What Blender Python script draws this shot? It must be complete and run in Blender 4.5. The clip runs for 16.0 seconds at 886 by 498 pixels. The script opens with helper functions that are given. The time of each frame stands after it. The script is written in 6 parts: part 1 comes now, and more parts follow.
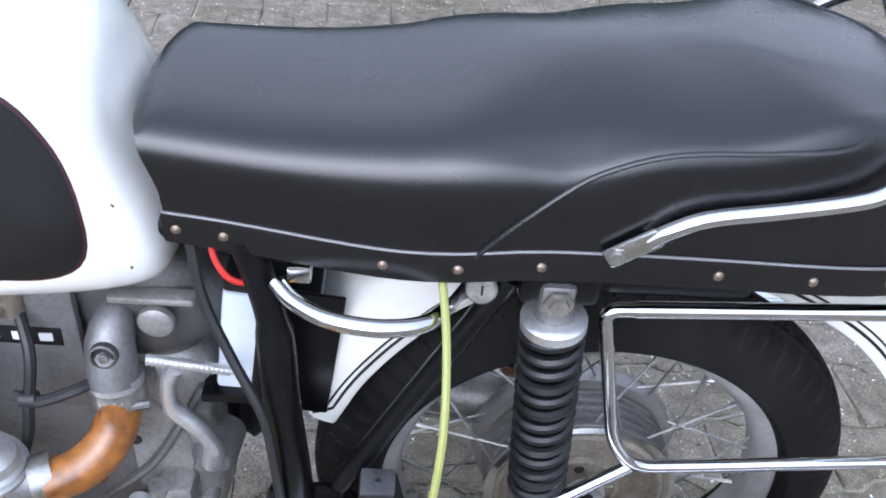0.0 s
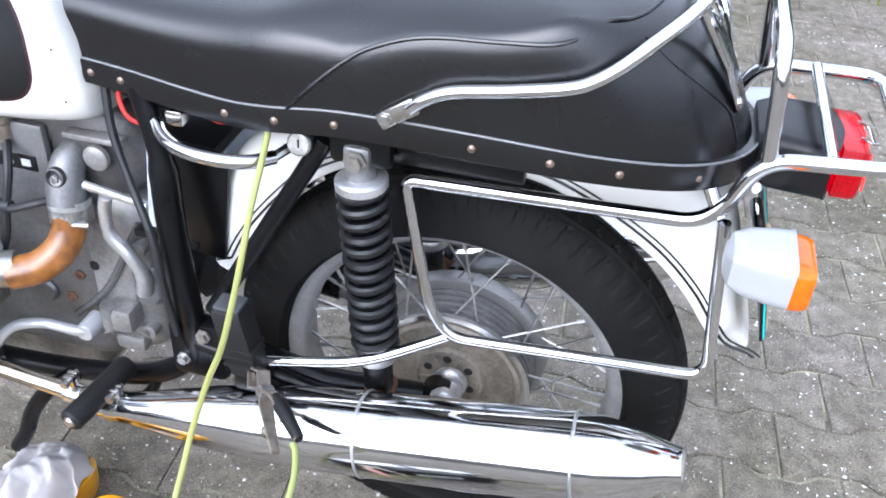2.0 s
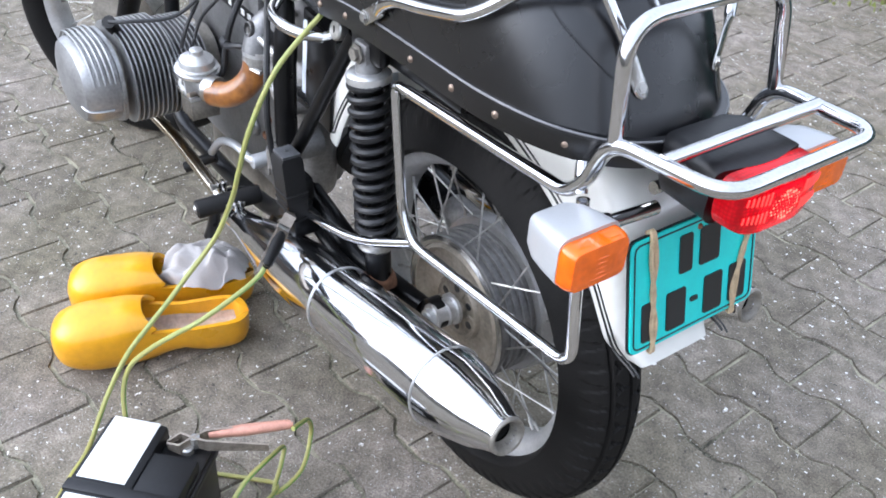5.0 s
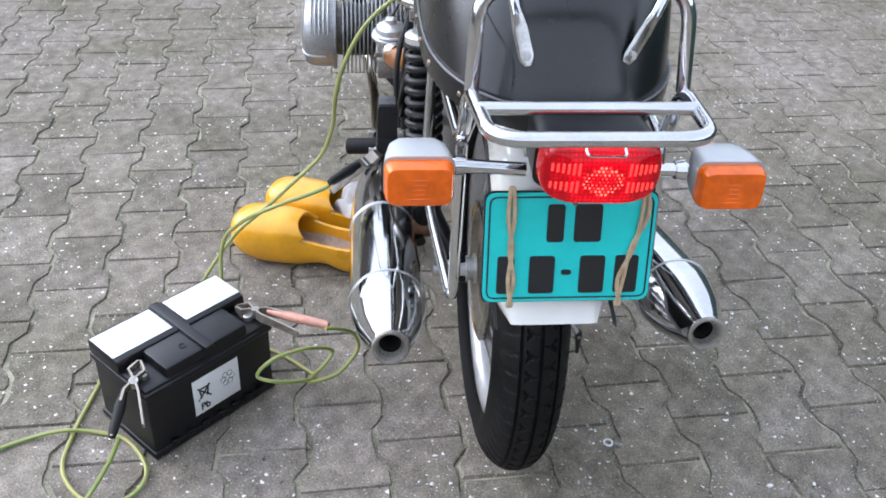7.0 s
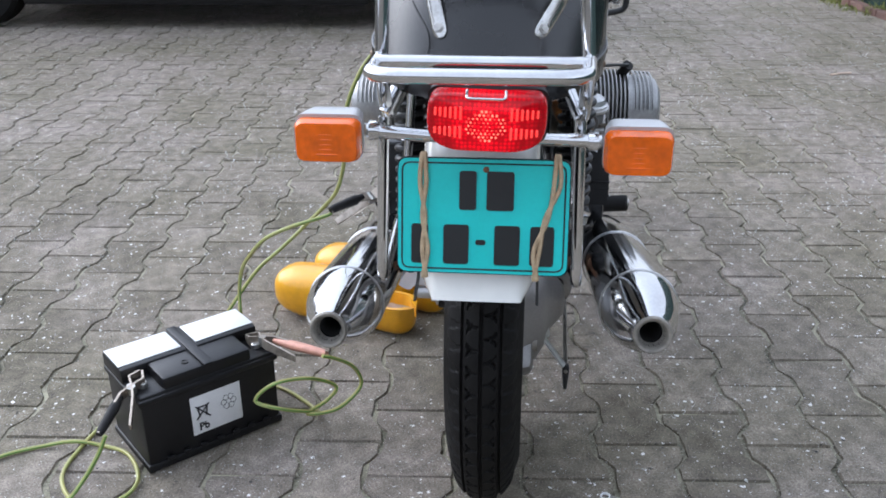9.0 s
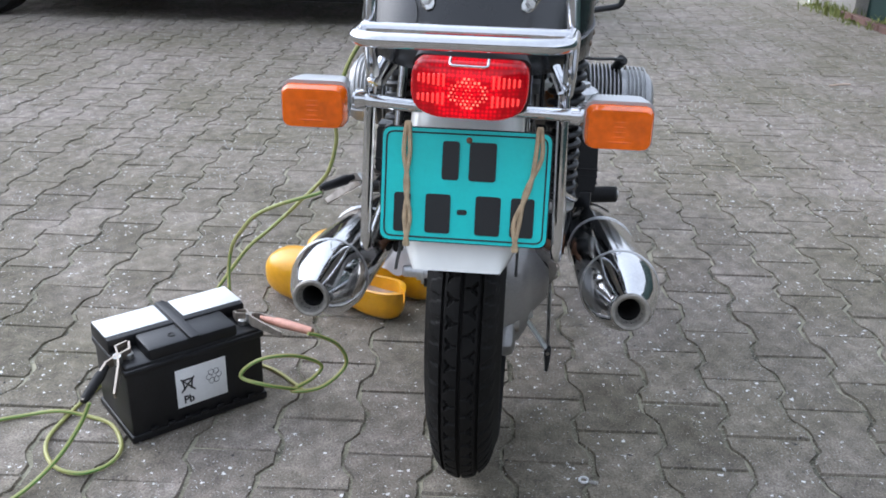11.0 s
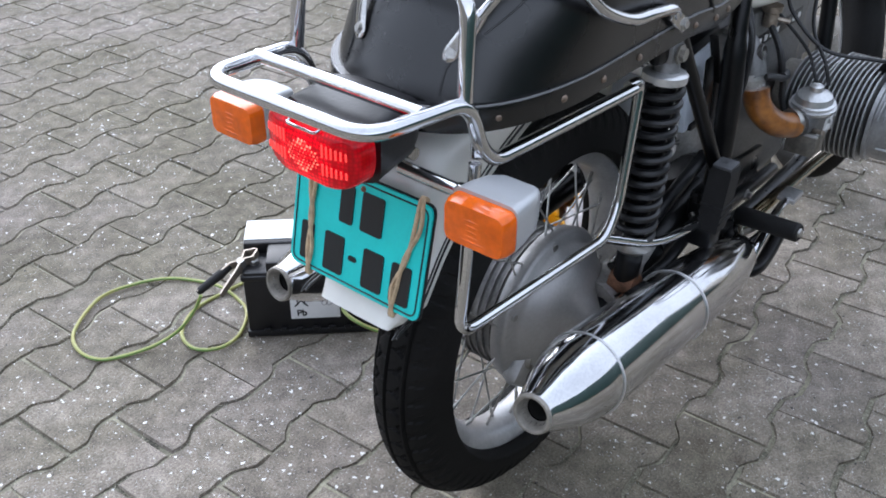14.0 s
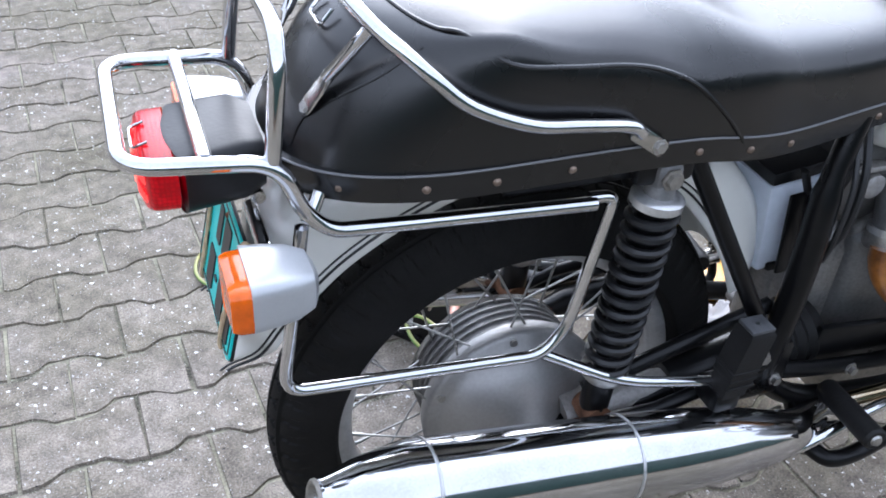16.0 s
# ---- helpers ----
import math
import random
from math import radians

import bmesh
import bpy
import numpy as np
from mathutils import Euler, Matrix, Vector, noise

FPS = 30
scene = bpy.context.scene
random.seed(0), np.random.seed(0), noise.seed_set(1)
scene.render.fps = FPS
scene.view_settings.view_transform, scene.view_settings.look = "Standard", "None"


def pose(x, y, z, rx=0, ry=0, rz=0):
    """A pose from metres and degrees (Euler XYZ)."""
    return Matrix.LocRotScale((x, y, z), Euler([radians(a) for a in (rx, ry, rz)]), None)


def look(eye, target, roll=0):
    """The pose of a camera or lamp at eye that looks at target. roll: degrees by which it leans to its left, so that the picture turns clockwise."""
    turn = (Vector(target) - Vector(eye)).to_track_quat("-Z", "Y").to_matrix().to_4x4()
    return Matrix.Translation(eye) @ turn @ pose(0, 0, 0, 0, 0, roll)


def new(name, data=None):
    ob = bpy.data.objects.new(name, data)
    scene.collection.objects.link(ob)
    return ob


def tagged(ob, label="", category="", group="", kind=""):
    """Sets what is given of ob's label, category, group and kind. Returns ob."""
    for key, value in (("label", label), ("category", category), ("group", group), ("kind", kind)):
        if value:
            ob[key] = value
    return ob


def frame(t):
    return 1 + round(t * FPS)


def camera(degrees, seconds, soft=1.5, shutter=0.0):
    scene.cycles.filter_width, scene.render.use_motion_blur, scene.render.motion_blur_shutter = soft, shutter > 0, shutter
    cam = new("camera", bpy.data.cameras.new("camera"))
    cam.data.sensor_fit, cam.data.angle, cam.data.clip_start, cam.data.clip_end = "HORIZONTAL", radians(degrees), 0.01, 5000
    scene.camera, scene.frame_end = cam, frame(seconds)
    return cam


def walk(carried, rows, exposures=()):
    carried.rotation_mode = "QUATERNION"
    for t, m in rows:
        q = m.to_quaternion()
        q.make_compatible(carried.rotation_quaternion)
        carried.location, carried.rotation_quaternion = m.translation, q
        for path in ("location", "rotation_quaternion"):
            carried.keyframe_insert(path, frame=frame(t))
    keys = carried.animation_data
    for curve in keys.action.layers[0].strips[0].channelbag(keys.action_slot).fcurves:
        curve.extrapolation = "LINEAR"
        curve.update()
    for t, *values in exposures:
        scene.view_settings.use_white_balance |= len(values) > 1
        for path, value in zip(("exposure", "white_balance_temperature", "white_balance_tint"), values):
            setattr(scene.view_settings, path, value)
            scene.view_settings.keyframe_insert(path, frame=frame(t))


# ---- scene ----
cam = camera(51.7, 16.0, soft=1.8)
PATH = [
    (0, (-0.239, -0.765, 1.291), (-0.142, 0.727, 0.119), 5.3),
    (0.5, (-0.130, -0.822, 1.274), (-0.134, 0.698, 0.134), 4.7),
    (1, (-0.005, -0.871, 1.270), (-0.155, 0.646, 0.135), 3.9),
    (1.5, (0.098, -0.930, 1.282), (-0.141, 0.572, 0.144), 3.6),
    (2, (0.202, -0.987, 1.285), (-0.135, 0.509, 0.164), 3.6),
    (2.5, (0.288, -1.013, 1.282), (-0.147, 0.470, 0.178), 4.0),
    (3, (0.413, -0.996, 1.276), (-0.185, 0.443, 0.188), 3.9),
    (3.5, (0.533, -0.953, 1.269), (-0.225, 0.400, 0.171), 3.7),
    (4, (0.648, -0.909, 1.256), (-0.272, 0.340, 0.158), 3.5),
    (4.2, (0.688, -0.881, 1.257), (-0.294, 0.315, 0.155), 3.6),
    (6.3, (1.167, -0.422, 1.263), (-0.335, 0.002, 0.178), 4.0),
    (6.5, (1.197, -0.372, 1.256), (-0.330, -0.021, 0.182), 4.2),
    (7, (1.282, -0.244, 1.250), (-0.285, -0.073, 0.189), 2.8),
    (7.5, (1.347, -0.158, 1.223), (-0.263, -0.106, 0.216), 2.0),
    (8, (1.342, -0.046, 1.162), (-0.325, -0.115, 0.254), 1.0),
    (8.5, (1.379, 0.049, 1.099), (-0.338, -0.108, 0.300), -0.7),
    (10.8, (1.447, 0.072, 1.006), (-0.305, -0.087, 0.290), 0.7),
    (11, (1.445, 0.086, 1.017), (-0.292, -0.084, 0.264), 1.4),
    (11.5, (1.412, 0.190, 1.075), (-0.258, -0.080, 0.210), 2.2),
    (12, (1.364, 0.270, 1.105), (-0.250, -0.093, 0.172), 2.9),
    (12.5, (1.295, 0.355, 1.136), (-0.259, -0.118, 0.151), 3.0),
    (13, (1.214, 0.430, 1.170), (-0.267, -0.156, 0.134), 2.8),
    (13.5, (1.139, 0.517, 1.195), (-0.249, -0.241, 0.143), 1.9),
    (14, (1.014, 0.644, 1.205), (-0.223, -0.355, 0.166), 0.5),
    (14.5, (0.909, 0.716, 1.225), (-0.195, -0.440, 0.198), 1.5),
    (15, (0.767, 0.749, 1.261), (-0.178, -0.511, 0.199), 2.2),
    (15.5, (0.653, 0.792, 1.273), (-0.152, -0.544, 0.188), 3.9),
    (16, (0.470, 0.866, 1.264), (-0.124, -0.562, 0.160), 4.1),
]
walk(cam, [(t, look(eye, target, roll)) for t, eye, target, roll in PATH], exposures=[(0, 0.58, 6150, 15), (1, 0.94, 6120, 15), (2, 0.98, 6280, 14.5), (4, 0.83, 6440, 13.5), (6.5, 0.68, 6440, 13), (8.5, 0.4, 6440, 13), (12.5, 0.4, 6430, 12.5), (13, 0.38, 6430, 12.5), (14, 0.5, 6440, 13), (15, 0.5, 6420, 13.5), (16, 0.82, 6270, 14.5)])

# ---- light ----
world = bpy.data.worlds.new("overcast")
scene.world = world
world.use_nodes = True
wn = world.node_tree.nodes
sky = wn.new("ShaderNodeTexSky")
sky.sky_type, sky.sun_disc = "NISHITA", False
sky.sun_elevation, sky.sun_rotation = radians(34), radians(202)
sky.air_density, sky.dust_density, sky.ozone_density = 1.0, 2.5, 1.5
grey = wn.new("ShaderNodeHueSaturation")
grey.inputs["Saturation"].default_value = 0.4
world.node_tree.links.new(sky.outputs[0], grey.inputs["Color"])
veil = wn.new("ShaderNodeMix")
veil.data_type = "RGBA"
veil.inputs["Factor"].default_value = 0.75
cloud = wn.new("ShaderNodeValToRGB")
cloud.color_ramp.elements[0].position, cloud.color_ramp.elements[1].position = 0.0, 1.0
cloud.color_ramp.elements[0].color, cloud.color_ramp.elements[1].color = (0.55, 0.63, 0.76, 1), (0.57, 0.67, 0.83, 1)
wc, split = wn.new("ShaderNodeTexCoord"), wn.new("ShaderNodeSeparateXYZ")
gain = wn.new("ShaderNodeVectorMath")
gain.operation = "SCALE"
gain.inputs["Scale"].default_value = 13.7
world.node_tree.links.new(wc.outputs["Generated"], split.inputs[0])
world.node_tree.links.new(split.outputs["Z"], cloud.inputs[0])
world.node_tree.links.new(cloud.outputs[0], gain.inputs[0])
world.node_tree.links.new(gain.outputs[0], veil.inputs[7])
world.node_tree.links.new(grey.outputs[0], veil.inputs[6])
# the cloud is brighter round the hidden sun
SUN_AZ, SUN_EL = radians(202), radians(34)
sun_dir = Vector((math.sin(SUN_AZ) * math.cos(SUN_EL), math.cos(SUN_AZ) * math.cos(SUN_EL), math.sin(SUN_EL)))
near_sun, power, halo, lift = wn.new("ShaderNodeVectorMath"), wn.new("ShaderNodeMath"), wn.new("ShaderNodeMath"), wn.new("ShaderNodeVectorMath")
near_sun.operation, power.operation, halo.operation, lift.operation = "DOT_PRODUCT", "POWER", "MULTIPLY_ADD", "SCALE"
near_sun.inputs[1].default_value = sun_dir
power.inputs[1].default_value = 4.0
power.use_clamp = True
halo.inputs[1].default_value, halo.inputs[2].default_value = 2.0, 1.0
world.node_tree.links.new(wc.outputs["Generated"], near_sun.inputs[0])
world.node_tree.links.new(near_sun.outputs["Value"], power.inputs[0])
world.node_tree.links.new(power.outputs[0], halo.inputs[0])
world.node_tree.links.new(halo.outputs[0], lift.inputs["Scale"])
world.node_tree.links.new(veil.outputs[2], lift.inputs[0])
world.node_tree.links.new(lift.outputs[0], wn["Background"].inputs[0])
wn["Background"].inputs[1].default_value = 0.124
sun_data = bpy.data.lights.new("sun", "SUN")
sun_data.energy, sun_data.angle, sun_data.color = 0.6, radians(50), (0.87, 0.94, 1.0)
sun = new("sun", sun_data)
sun.matrix_world = look(sun_dir * 20, (0, 0, 0))

# ---- materials ----


def mat(name, col, rough=0.5, metal=0.0, var=0.12, scale=14.0, fine=160.0, bump=0.0, col2=None, coat=0.0, rvar=0.08, spec=0.5, emit=None, rand=0.0):
    """Principled surface with two scales of noise in colour, roughness and relief."""
    m = bpy.data.materials.new(name)
    m.use_nodes = True
    nt = m.node_tree
    N, L = nt.nodes, nt.links
    b = N["Principled BSDF"]
    tc = N.new("ShaderNodeTexCoord")
    n1, n2 = N.new("ShaderNodeTexNoise"), N.new("ShaderNodeTexNoise")
    n1.inputs["Scale"].default_value, n1.inputs["Detail"].default_value = scale, 5
    n2.inputs["Scale"].default_value, n2.inputs["Detail"].default_value = fine, 3
    L.new(tc.outputs["Object"], n1.inputs["Vector"])
    L.new(tc.outputs["Object"], n2.inputs["Vector"])
    mixf = N.new("ShaderNodeMath")
    mixf.operation = "MULTIPLY_ADD"
    L.new(n2.outputs[0], mixf.inputs[0])
    mixf.inputs[1].default_value = 0.45
    L.new(n1.outputs[0], mixf.inputs[2])
    ramp = N.new("ShaderNodeValToRGB")
    c2 = col2 or tuple(min(1, c * (1 + var)) for c in col)
    c1 = tuple(c * (1 - var) for c in col)
    ramp.color_ramp.elements[0].position, ramp.color_ramp.elements[1].position = 0.5, 0.95
    ramp.color_ramp.elements[0].color, ramp.color_ramp.elements[1].color = (*c1, 1), (*c2, 1)
    L.new(mixf.outputs[0], ramp.inputs[0])
    out = ramp.outputs[0]
    if rand:
        info = N.new("ShaderNodeObjectInfo")
        hsv = N.new("ShaderNodeHueSaturation")
        mr = N.new("ShaderNodeMapRange")
        mr.inputs["To Min"].default_value, mr.inputs["To Max"].default_value = 1 - rand, 1 + rand
        L.new(info.outputs["Random"], mr.inputs["Value"])
        L.new(mr.outputs[0], hsv.inputs["Value"])
        L.new(out, hsv.inputs["Color"])
        out = hsv.outputs[0]
    L.new(out, b.inputs["Base Color"])
    rr = N.new("ShaderNodeMapRange")
    rr.inputs["To Min"].default_value, rr.inputs["To Max"].default_value = max(0.02, rough - rvar), min(1, rough + rvar)
    L.new(n1.outputs[0], rr.inputs["Value"])
    L.new(rr.outputs[0], b.inputs["Roughness"])
    b.inputs["Metallic"].default_value = metal
    b.inputs["Specular IOR Level"].default_value = spec
    b.inputs["Coat Weight"].default_value = coat
    b.inputs["Coat Roughness"].default_value = 0.08
    if emit:
        b.inputs["Emission Color"].default_value = (*emit[:3], 1)
        b.inputs["Emission Strength"].default_value = emit[3]
    if bump:
        bp = N.new("ShaderNodeBump")
        bp.inputs["Strength"].default_value, bp.inputs["Distance"].default_value = bump, 0.002
        L.new(n2.outputs[0], bp.inputs["Height"])
        L.new(bp.outputs[0], b.inputs["Normal"])
    return m


CHROME = mat("chrome", (0.64, 0.64, 0.65), 0.09, 1.0, 0.1, 14, 300, rvar=0.06)
CHROME_OLD = mat("worn_chrome", (0.55, 0.54, 0.52), 0.22, 1.0, 0.2, 40, 300, rvar=0.1)
SILVER = mat("silver_paint", (0.47, 0.48, 0.49), 0.32, 0.35, 0.05, 20, 400, bump=0.05)
ALU = mat("cast_aluminium", (0.21, 0.208, 0.208), 0.48, 0.7, 0.3, 11, 190, bump=0.22, rvar=0.14)
ALU_CASE = mat("pale_cast_aluminium", (0.3, 0.288, 0.276), 0.5, 0.55, 0.4, 12, 170, bump=0.3, rvar=0.12)
ALU_DRIVE = mat("smooth_cast_aluminium", (0.31, 0.302, 0.294), 0.4, 0.6, 0.14, 9, 200, bump=0.08, rvar=0.08)
ALU_AIR = mat("dull_cast_aluminium", (0.12, 0.115, 0.112), 0.5, 0.65, 0.34, 12, 190, bump=0.25, rvar=0.12)
ALU_GREY = mat("weathered_aluminium", (0.36, 0.36, 0.36), 0.45, 0.7, 0.3, 14, 160, bump=0.15, rvar=0.12)
ALU_BRIGHT = mat("brushed_aluminium", (0.62, 0.62, 0.62), 0.34, 0.8, 0.2, 16, 200, bump=0.15, rvar=0.1)
ALU_TAN = mat("brake_dusted_aluminium", (0.3, 0.262, 0.215), 0.5, 0.5, 0.4, 22, 150, bump=0.2)
HUB = mat("oxidised_hub", (0.2, 0.195, 0.19), 0.5, 0.6, 0.35, 18, 150, bump=0.2)
ALU_DIRTY = mat("dirty_aluminium", (0.27, 0.25, 0.22), 0.55, 0.6, 0.4, 18, 150, bump=0.3)
RIM_ALU = mat("rim_aluminium", (0.5, 0.5, 0.5), 0.4, 0.6, 0.2, 20, 200, bump=0.1)
STEEL = mat("zinc_steel", (0.4, 0.39, 0.37), 0.35, 0.9, 0.3, 60, 300)
LEATHER = mat("seat_vinyl", (0.002, 0.002, 0.0026), 0.27, 0.0, 0.35, 9, 900, bump=0.06, rvar=0.05, spec=0.7)
BLACK = mat("black_paint", (0.004, 0.004, 0.0045), 0.3, 0.0, 0.4, 20, 120, coat=0.03, spec=0.25)
RUBBER_GREY = mat("dusty_rubber", (0.055, 0.056, 0.06), 0.6, 0.0, 0.4, 30, 260, bump=0.2)
RUBBER = mat("rubber", (0.008, 0.0075, 0.0075), 0.6, 0.0, 0.4, 24, 260, bump=0.2, spec=0.35)
TYRE = mat("tyre_rubber", (0.0075, 0.007, 0.0066), 0.7, 0.0, 0.35, 18, 240, bump=0.25, spec=0.17)
PLASTIC = mat("black_plastic", (0.006, 0.006, 0.007), 0.4, 0.0, 0.4, 20, 200, bump=0.1, spec=0.4)
WHITE = mat("white_paint", (0.78, 0.77, 0.72), 0.2, 0.0, 0.05, 6, 60, coat=0.6, rvar=0.05)
SPRING = mat("dusty_black_steel", (0.008, 0.008, 0.009), 0.4, 0.0, 0.4, 30, 160, bump=0.1)
RIVET = mat("tarnished_rivet", (0.24, 0.18, 0.14), 0.4, 0.7, 0.3, 200, 600)
CABLE_GREEN = mat("green_stripe", (0.1, 0.26, 0.05), 0.45)
STRIPE = mat("pinstripe_black", (0.01, 0.01, 0.01), 0.3)
AMBER = mat("amber_lens", (0.84, 0.13, 0.003), 0.12, 0.0, 0.25, 22, 120, coat=0.3, spec=0.4)


def lit_lens():
    """Red lens with a bulb glowing behind its middle and moulded honeycomb relief."""
    m = mat("lit_tail_lens", (0.22, 0.001, 0.004), 0.2, 0.0, 0.2, 40, 300, spec=0.3)
    N, L = m.node_tree.nodes, m.node_tree.links
    b = N["Principled BSDF"]
    tc, dist, fall = N.new("ShaderNodeTexCoord"), N.new("ShaderNodeVectorMath"), N.new("ShaderNodeMapRange")
    dist.operation = "DISTANCE"
    dist.inputs[1].default_value = (0.44, 0.012, 0.779)
    L.new(tc.outputs["Object"], dist.inputs[0])
    L.new(dist.outputs["Value"], fall.inputs["Value"])
    fall.inputs["From Min"].default_value, fall.inputs["From Max"].default_value = 0.018, 0.06
    fall.inputs["To Min"].default_value, fall.inputs["To Max"].default_value = 1.1, 0.22
    vor, ridge, mul = N.new("ShaderNodeTexVoronoi"), N.new("ShaderNodeMapRange"), N.new("ShaderNodeMath")
    vor.inputs["Scale"].default_value, vor.inputs["Randomness"].default_value = 210, 0.25
    L.new(tc.outputs["Object"], vor.inputs["Vector"])
    L.new(vor.outputs["Distance"], ridge.inputs["Value"])
    ridge.inputs["From Min"].default_value, ridge.inputs["From Max"].default_value = 0.1, 0.6
    ridge.inputs["To Min"].default_value, ridge.inputs["To Max"].default_value = 1.25, 0.35
    mul.operation = "MULTIPLY"
    L.new(fall.outputs[0], mul.inputs[0])
    L.new(ridge.outputs[0], mul.inputs[1])
    L.new(mul.outputs[0], b.inputs["Emission Strength"])
    b.inputs["Emission Color"].default_value = (1.0, 0.0, 0.012, 1)
    bump = N.new("ShaderNodeBump")
    bump.inputs["Strength"].default_value, bump.inputs["Distance"].default_value = 0.12, 0.001
    L.new(vor.outputs["Distance"], bump.inputs["Height"])
    L.new(bump.outputs[0], b.inputs["Normal"])
    return m


LIT = lit_lens()
RED_GLOW = mat("lit_red_lens", (0.7, 0.02, 0.02), 0.2, 0.0, 0.2, 40, 300, emit=(1.0, 0.2, 0.14, 1.15))
RED_DIM = mat("dim_red_lens", (0.6, 0.01, 0.015), 0.2, 0.0, 0.2, 40, 300, emit=(1.0, 0.07, 0.06, 0.75))
TEAL = mat("teal_plate", (0.0, 0.6, 0.57), 0.4, 0.0, 0.06, 20, 200, coat=0.2)
INK = mat("black_ink", (0.012, 0.013, 0.014), 0.4)
ELBOW = mat("amber_plastic", (0.17, 0.045, 0.012), 0.3, 0.0, 0.6, 22, 70, col2=(0.42, 0.16, 0.035), coat=0.5)
HEADER = mat("heat_tinted_chrome", (0.6, 0.47, 0.3), 0.14, 1.0, 0.25, 9, 200, col2=(0.66, 0.62, 0.56), rvar=0.08)
CLOG = mat("yellow_lacquer", (0.78, 0.36, 0.012), 0.3, 0.0, 0.12, 14, 90, coat=0.35, bump=0.03)
WOOD = mat("worn_wood", (0.56, 0.42, 0.33), 0.7, 0.0, 0.3, 24, 140, bump=0.2)
CLOTH = mat("white_cloth", (0.45, 0.425, 0.415), 0.9, 0.0, 0.12, 14, 500, bump=0.3)
CABLE_YG = mat("yellow_green_cable", (0.46, 0.4, 0.12), 0.45, 0.0, 0.2, 4, 60, col2=(0.27, 0.33, 0.11))
CABLE_BK = mat("black_cable", (0.015, 0.015, 0.016), 0.5)
WIRE_RED = mat("red_wire", (0.5, 0.02, 0.015), 0.4)
WIRE_BLUE = mat("blue_connector", (0.03, 0.1, 0.35), 0.4)
COPPER = mat("copper_sleeve", (0.55, 0.27, 0.2), 0.45, 0.1, 0.2, 50, 300)
CLAMP = mat("tinned_clamp", (0.36, 0.31, 0.26), 0.4, 0.8, 0.3, 80, 400)
BAND = mat("rubber_band", (0.46, 0.34, 0.21), 0.7, 0.0, 0.25, 80, 400)
STICKER = mat("white_sticker", (0.74, 0.74, 0.73), 0.5, 0.0, 0.06, 30, 200)
CELL = mat("pale_battery_case", (0.6, 0.65, 0.72), 0.4, 0.0, 0.08, 12, 100)
SOOT = mat("soot", (0.01, 0.009, 0.008), 0.95, 0.0, 0.4, 40, 200)
RUST = mat("rusty_steel", (0.2, 0.1, 0.06), 0.7, 0.5, 0.5, 60, 300, bump=0.3)

# ---- mesh helpers ----


class Shape:
    """Gathers vertices and faces of one part."""

    def __init__(self):
        self.v, self.f = [], []

    def add(self, verts, faces):
        o = len(self.v)
        self.v += [tuple(p) for p in verts]
        self.f += [tuple(i + o for i in q) for q in faces]
        return self

    def rings(self, rings, closed=True, caps=True, loop=False):
        n, k = len(rings[0]), len(rings)
        faces = []
        for a in range(k if loop else k - 1):
            b = (a + 1) % k
            for i in range(n if closed else n - 1):
                j = (i + 1) % n
                faces.append((a * n + i, a * n + j, b * n + j, b * n + i))
        if caps and not loop and closed:
            faces.append(tuple(reversed(range(n))))
            faces.append(tuple((k - 1) * n + i for i in range(n)))
        return self.add([p for r in rings for p in r], faces)

    def tube(self, pts, r, n=10, loop=False, caps=True, flat=1.0):
        P = [Vector(p) for p in pts]
        R = r if isinstance(r, (list, tuple)) else [r] * len(P)
        k = len(P)
        rings, side = [], None
        for i, p in enumerate(P):
            t = (P[(i + 1) % k] - P[i - 1]) if loop else (P[min(i + 1, k - 1)] - P[max(i - 1, 0)])
            t.normalize()
            if side is None:
                side = t.cross(Vector((0, 0, 1)) if abs(t.z) < 0.9 else Vector((0, 1, 0)))
            side = (side - t * side.dot(t)).normalized()
            up = t.cross(side)
            rings.append([p + (side * math.cos(2 * math.pi * j / n) + up * math.sin(2 * math.pi * j / n) * flat) * R[i] for j in range(n)])
        return self.rings(rings, True, caps, loop)

    def lathe(self, prof, origin, axis, n=32, ends=True, part=1.0):
        """prof: (distance along the axis, radius)."""
        a = Vector(axis).normalized()
        s = a.cross(Vector((0, 0, 1)) if abs(a.z) < 0.9 else Vector((1, 0, 0))).normalized()
        u = a.cross(s)
        o = Vector(origin)
        return self.rings([[o + a * h + (s * math.cos(2 * math.pi * j / n) + u * math.sin(2 * math.pi * j / n)) * r for j in range(n)] for h, r in prof], True, ends)

    def box(self, size, centre, bevel=0.004, rot=None, segs=2):
        bm = bmesh.new()
        bmesh.ops.create_cube(bm, size=1)
        for v in bm.verts:
            v.co = Vector((v.co.x * size[0], v.co.y * size[1], v.co.z * size[2]))
        if bevel:
            bmesh.ops.bevel(bm, geom=bm.edges[:], offset=min(bevel, min(size) * 0.49), segments=segs, profile=0.5, affect="EDGES")
        bm.verts.index_update()
        m = Matrix.Translation(centre) @ (rot.to_4x4() if rot else Matrix())
        self.add([m @ v.co for v in bm.verts], [[v.index for v in f.verts] for f in bm.faces])
        bm.free()
        return self


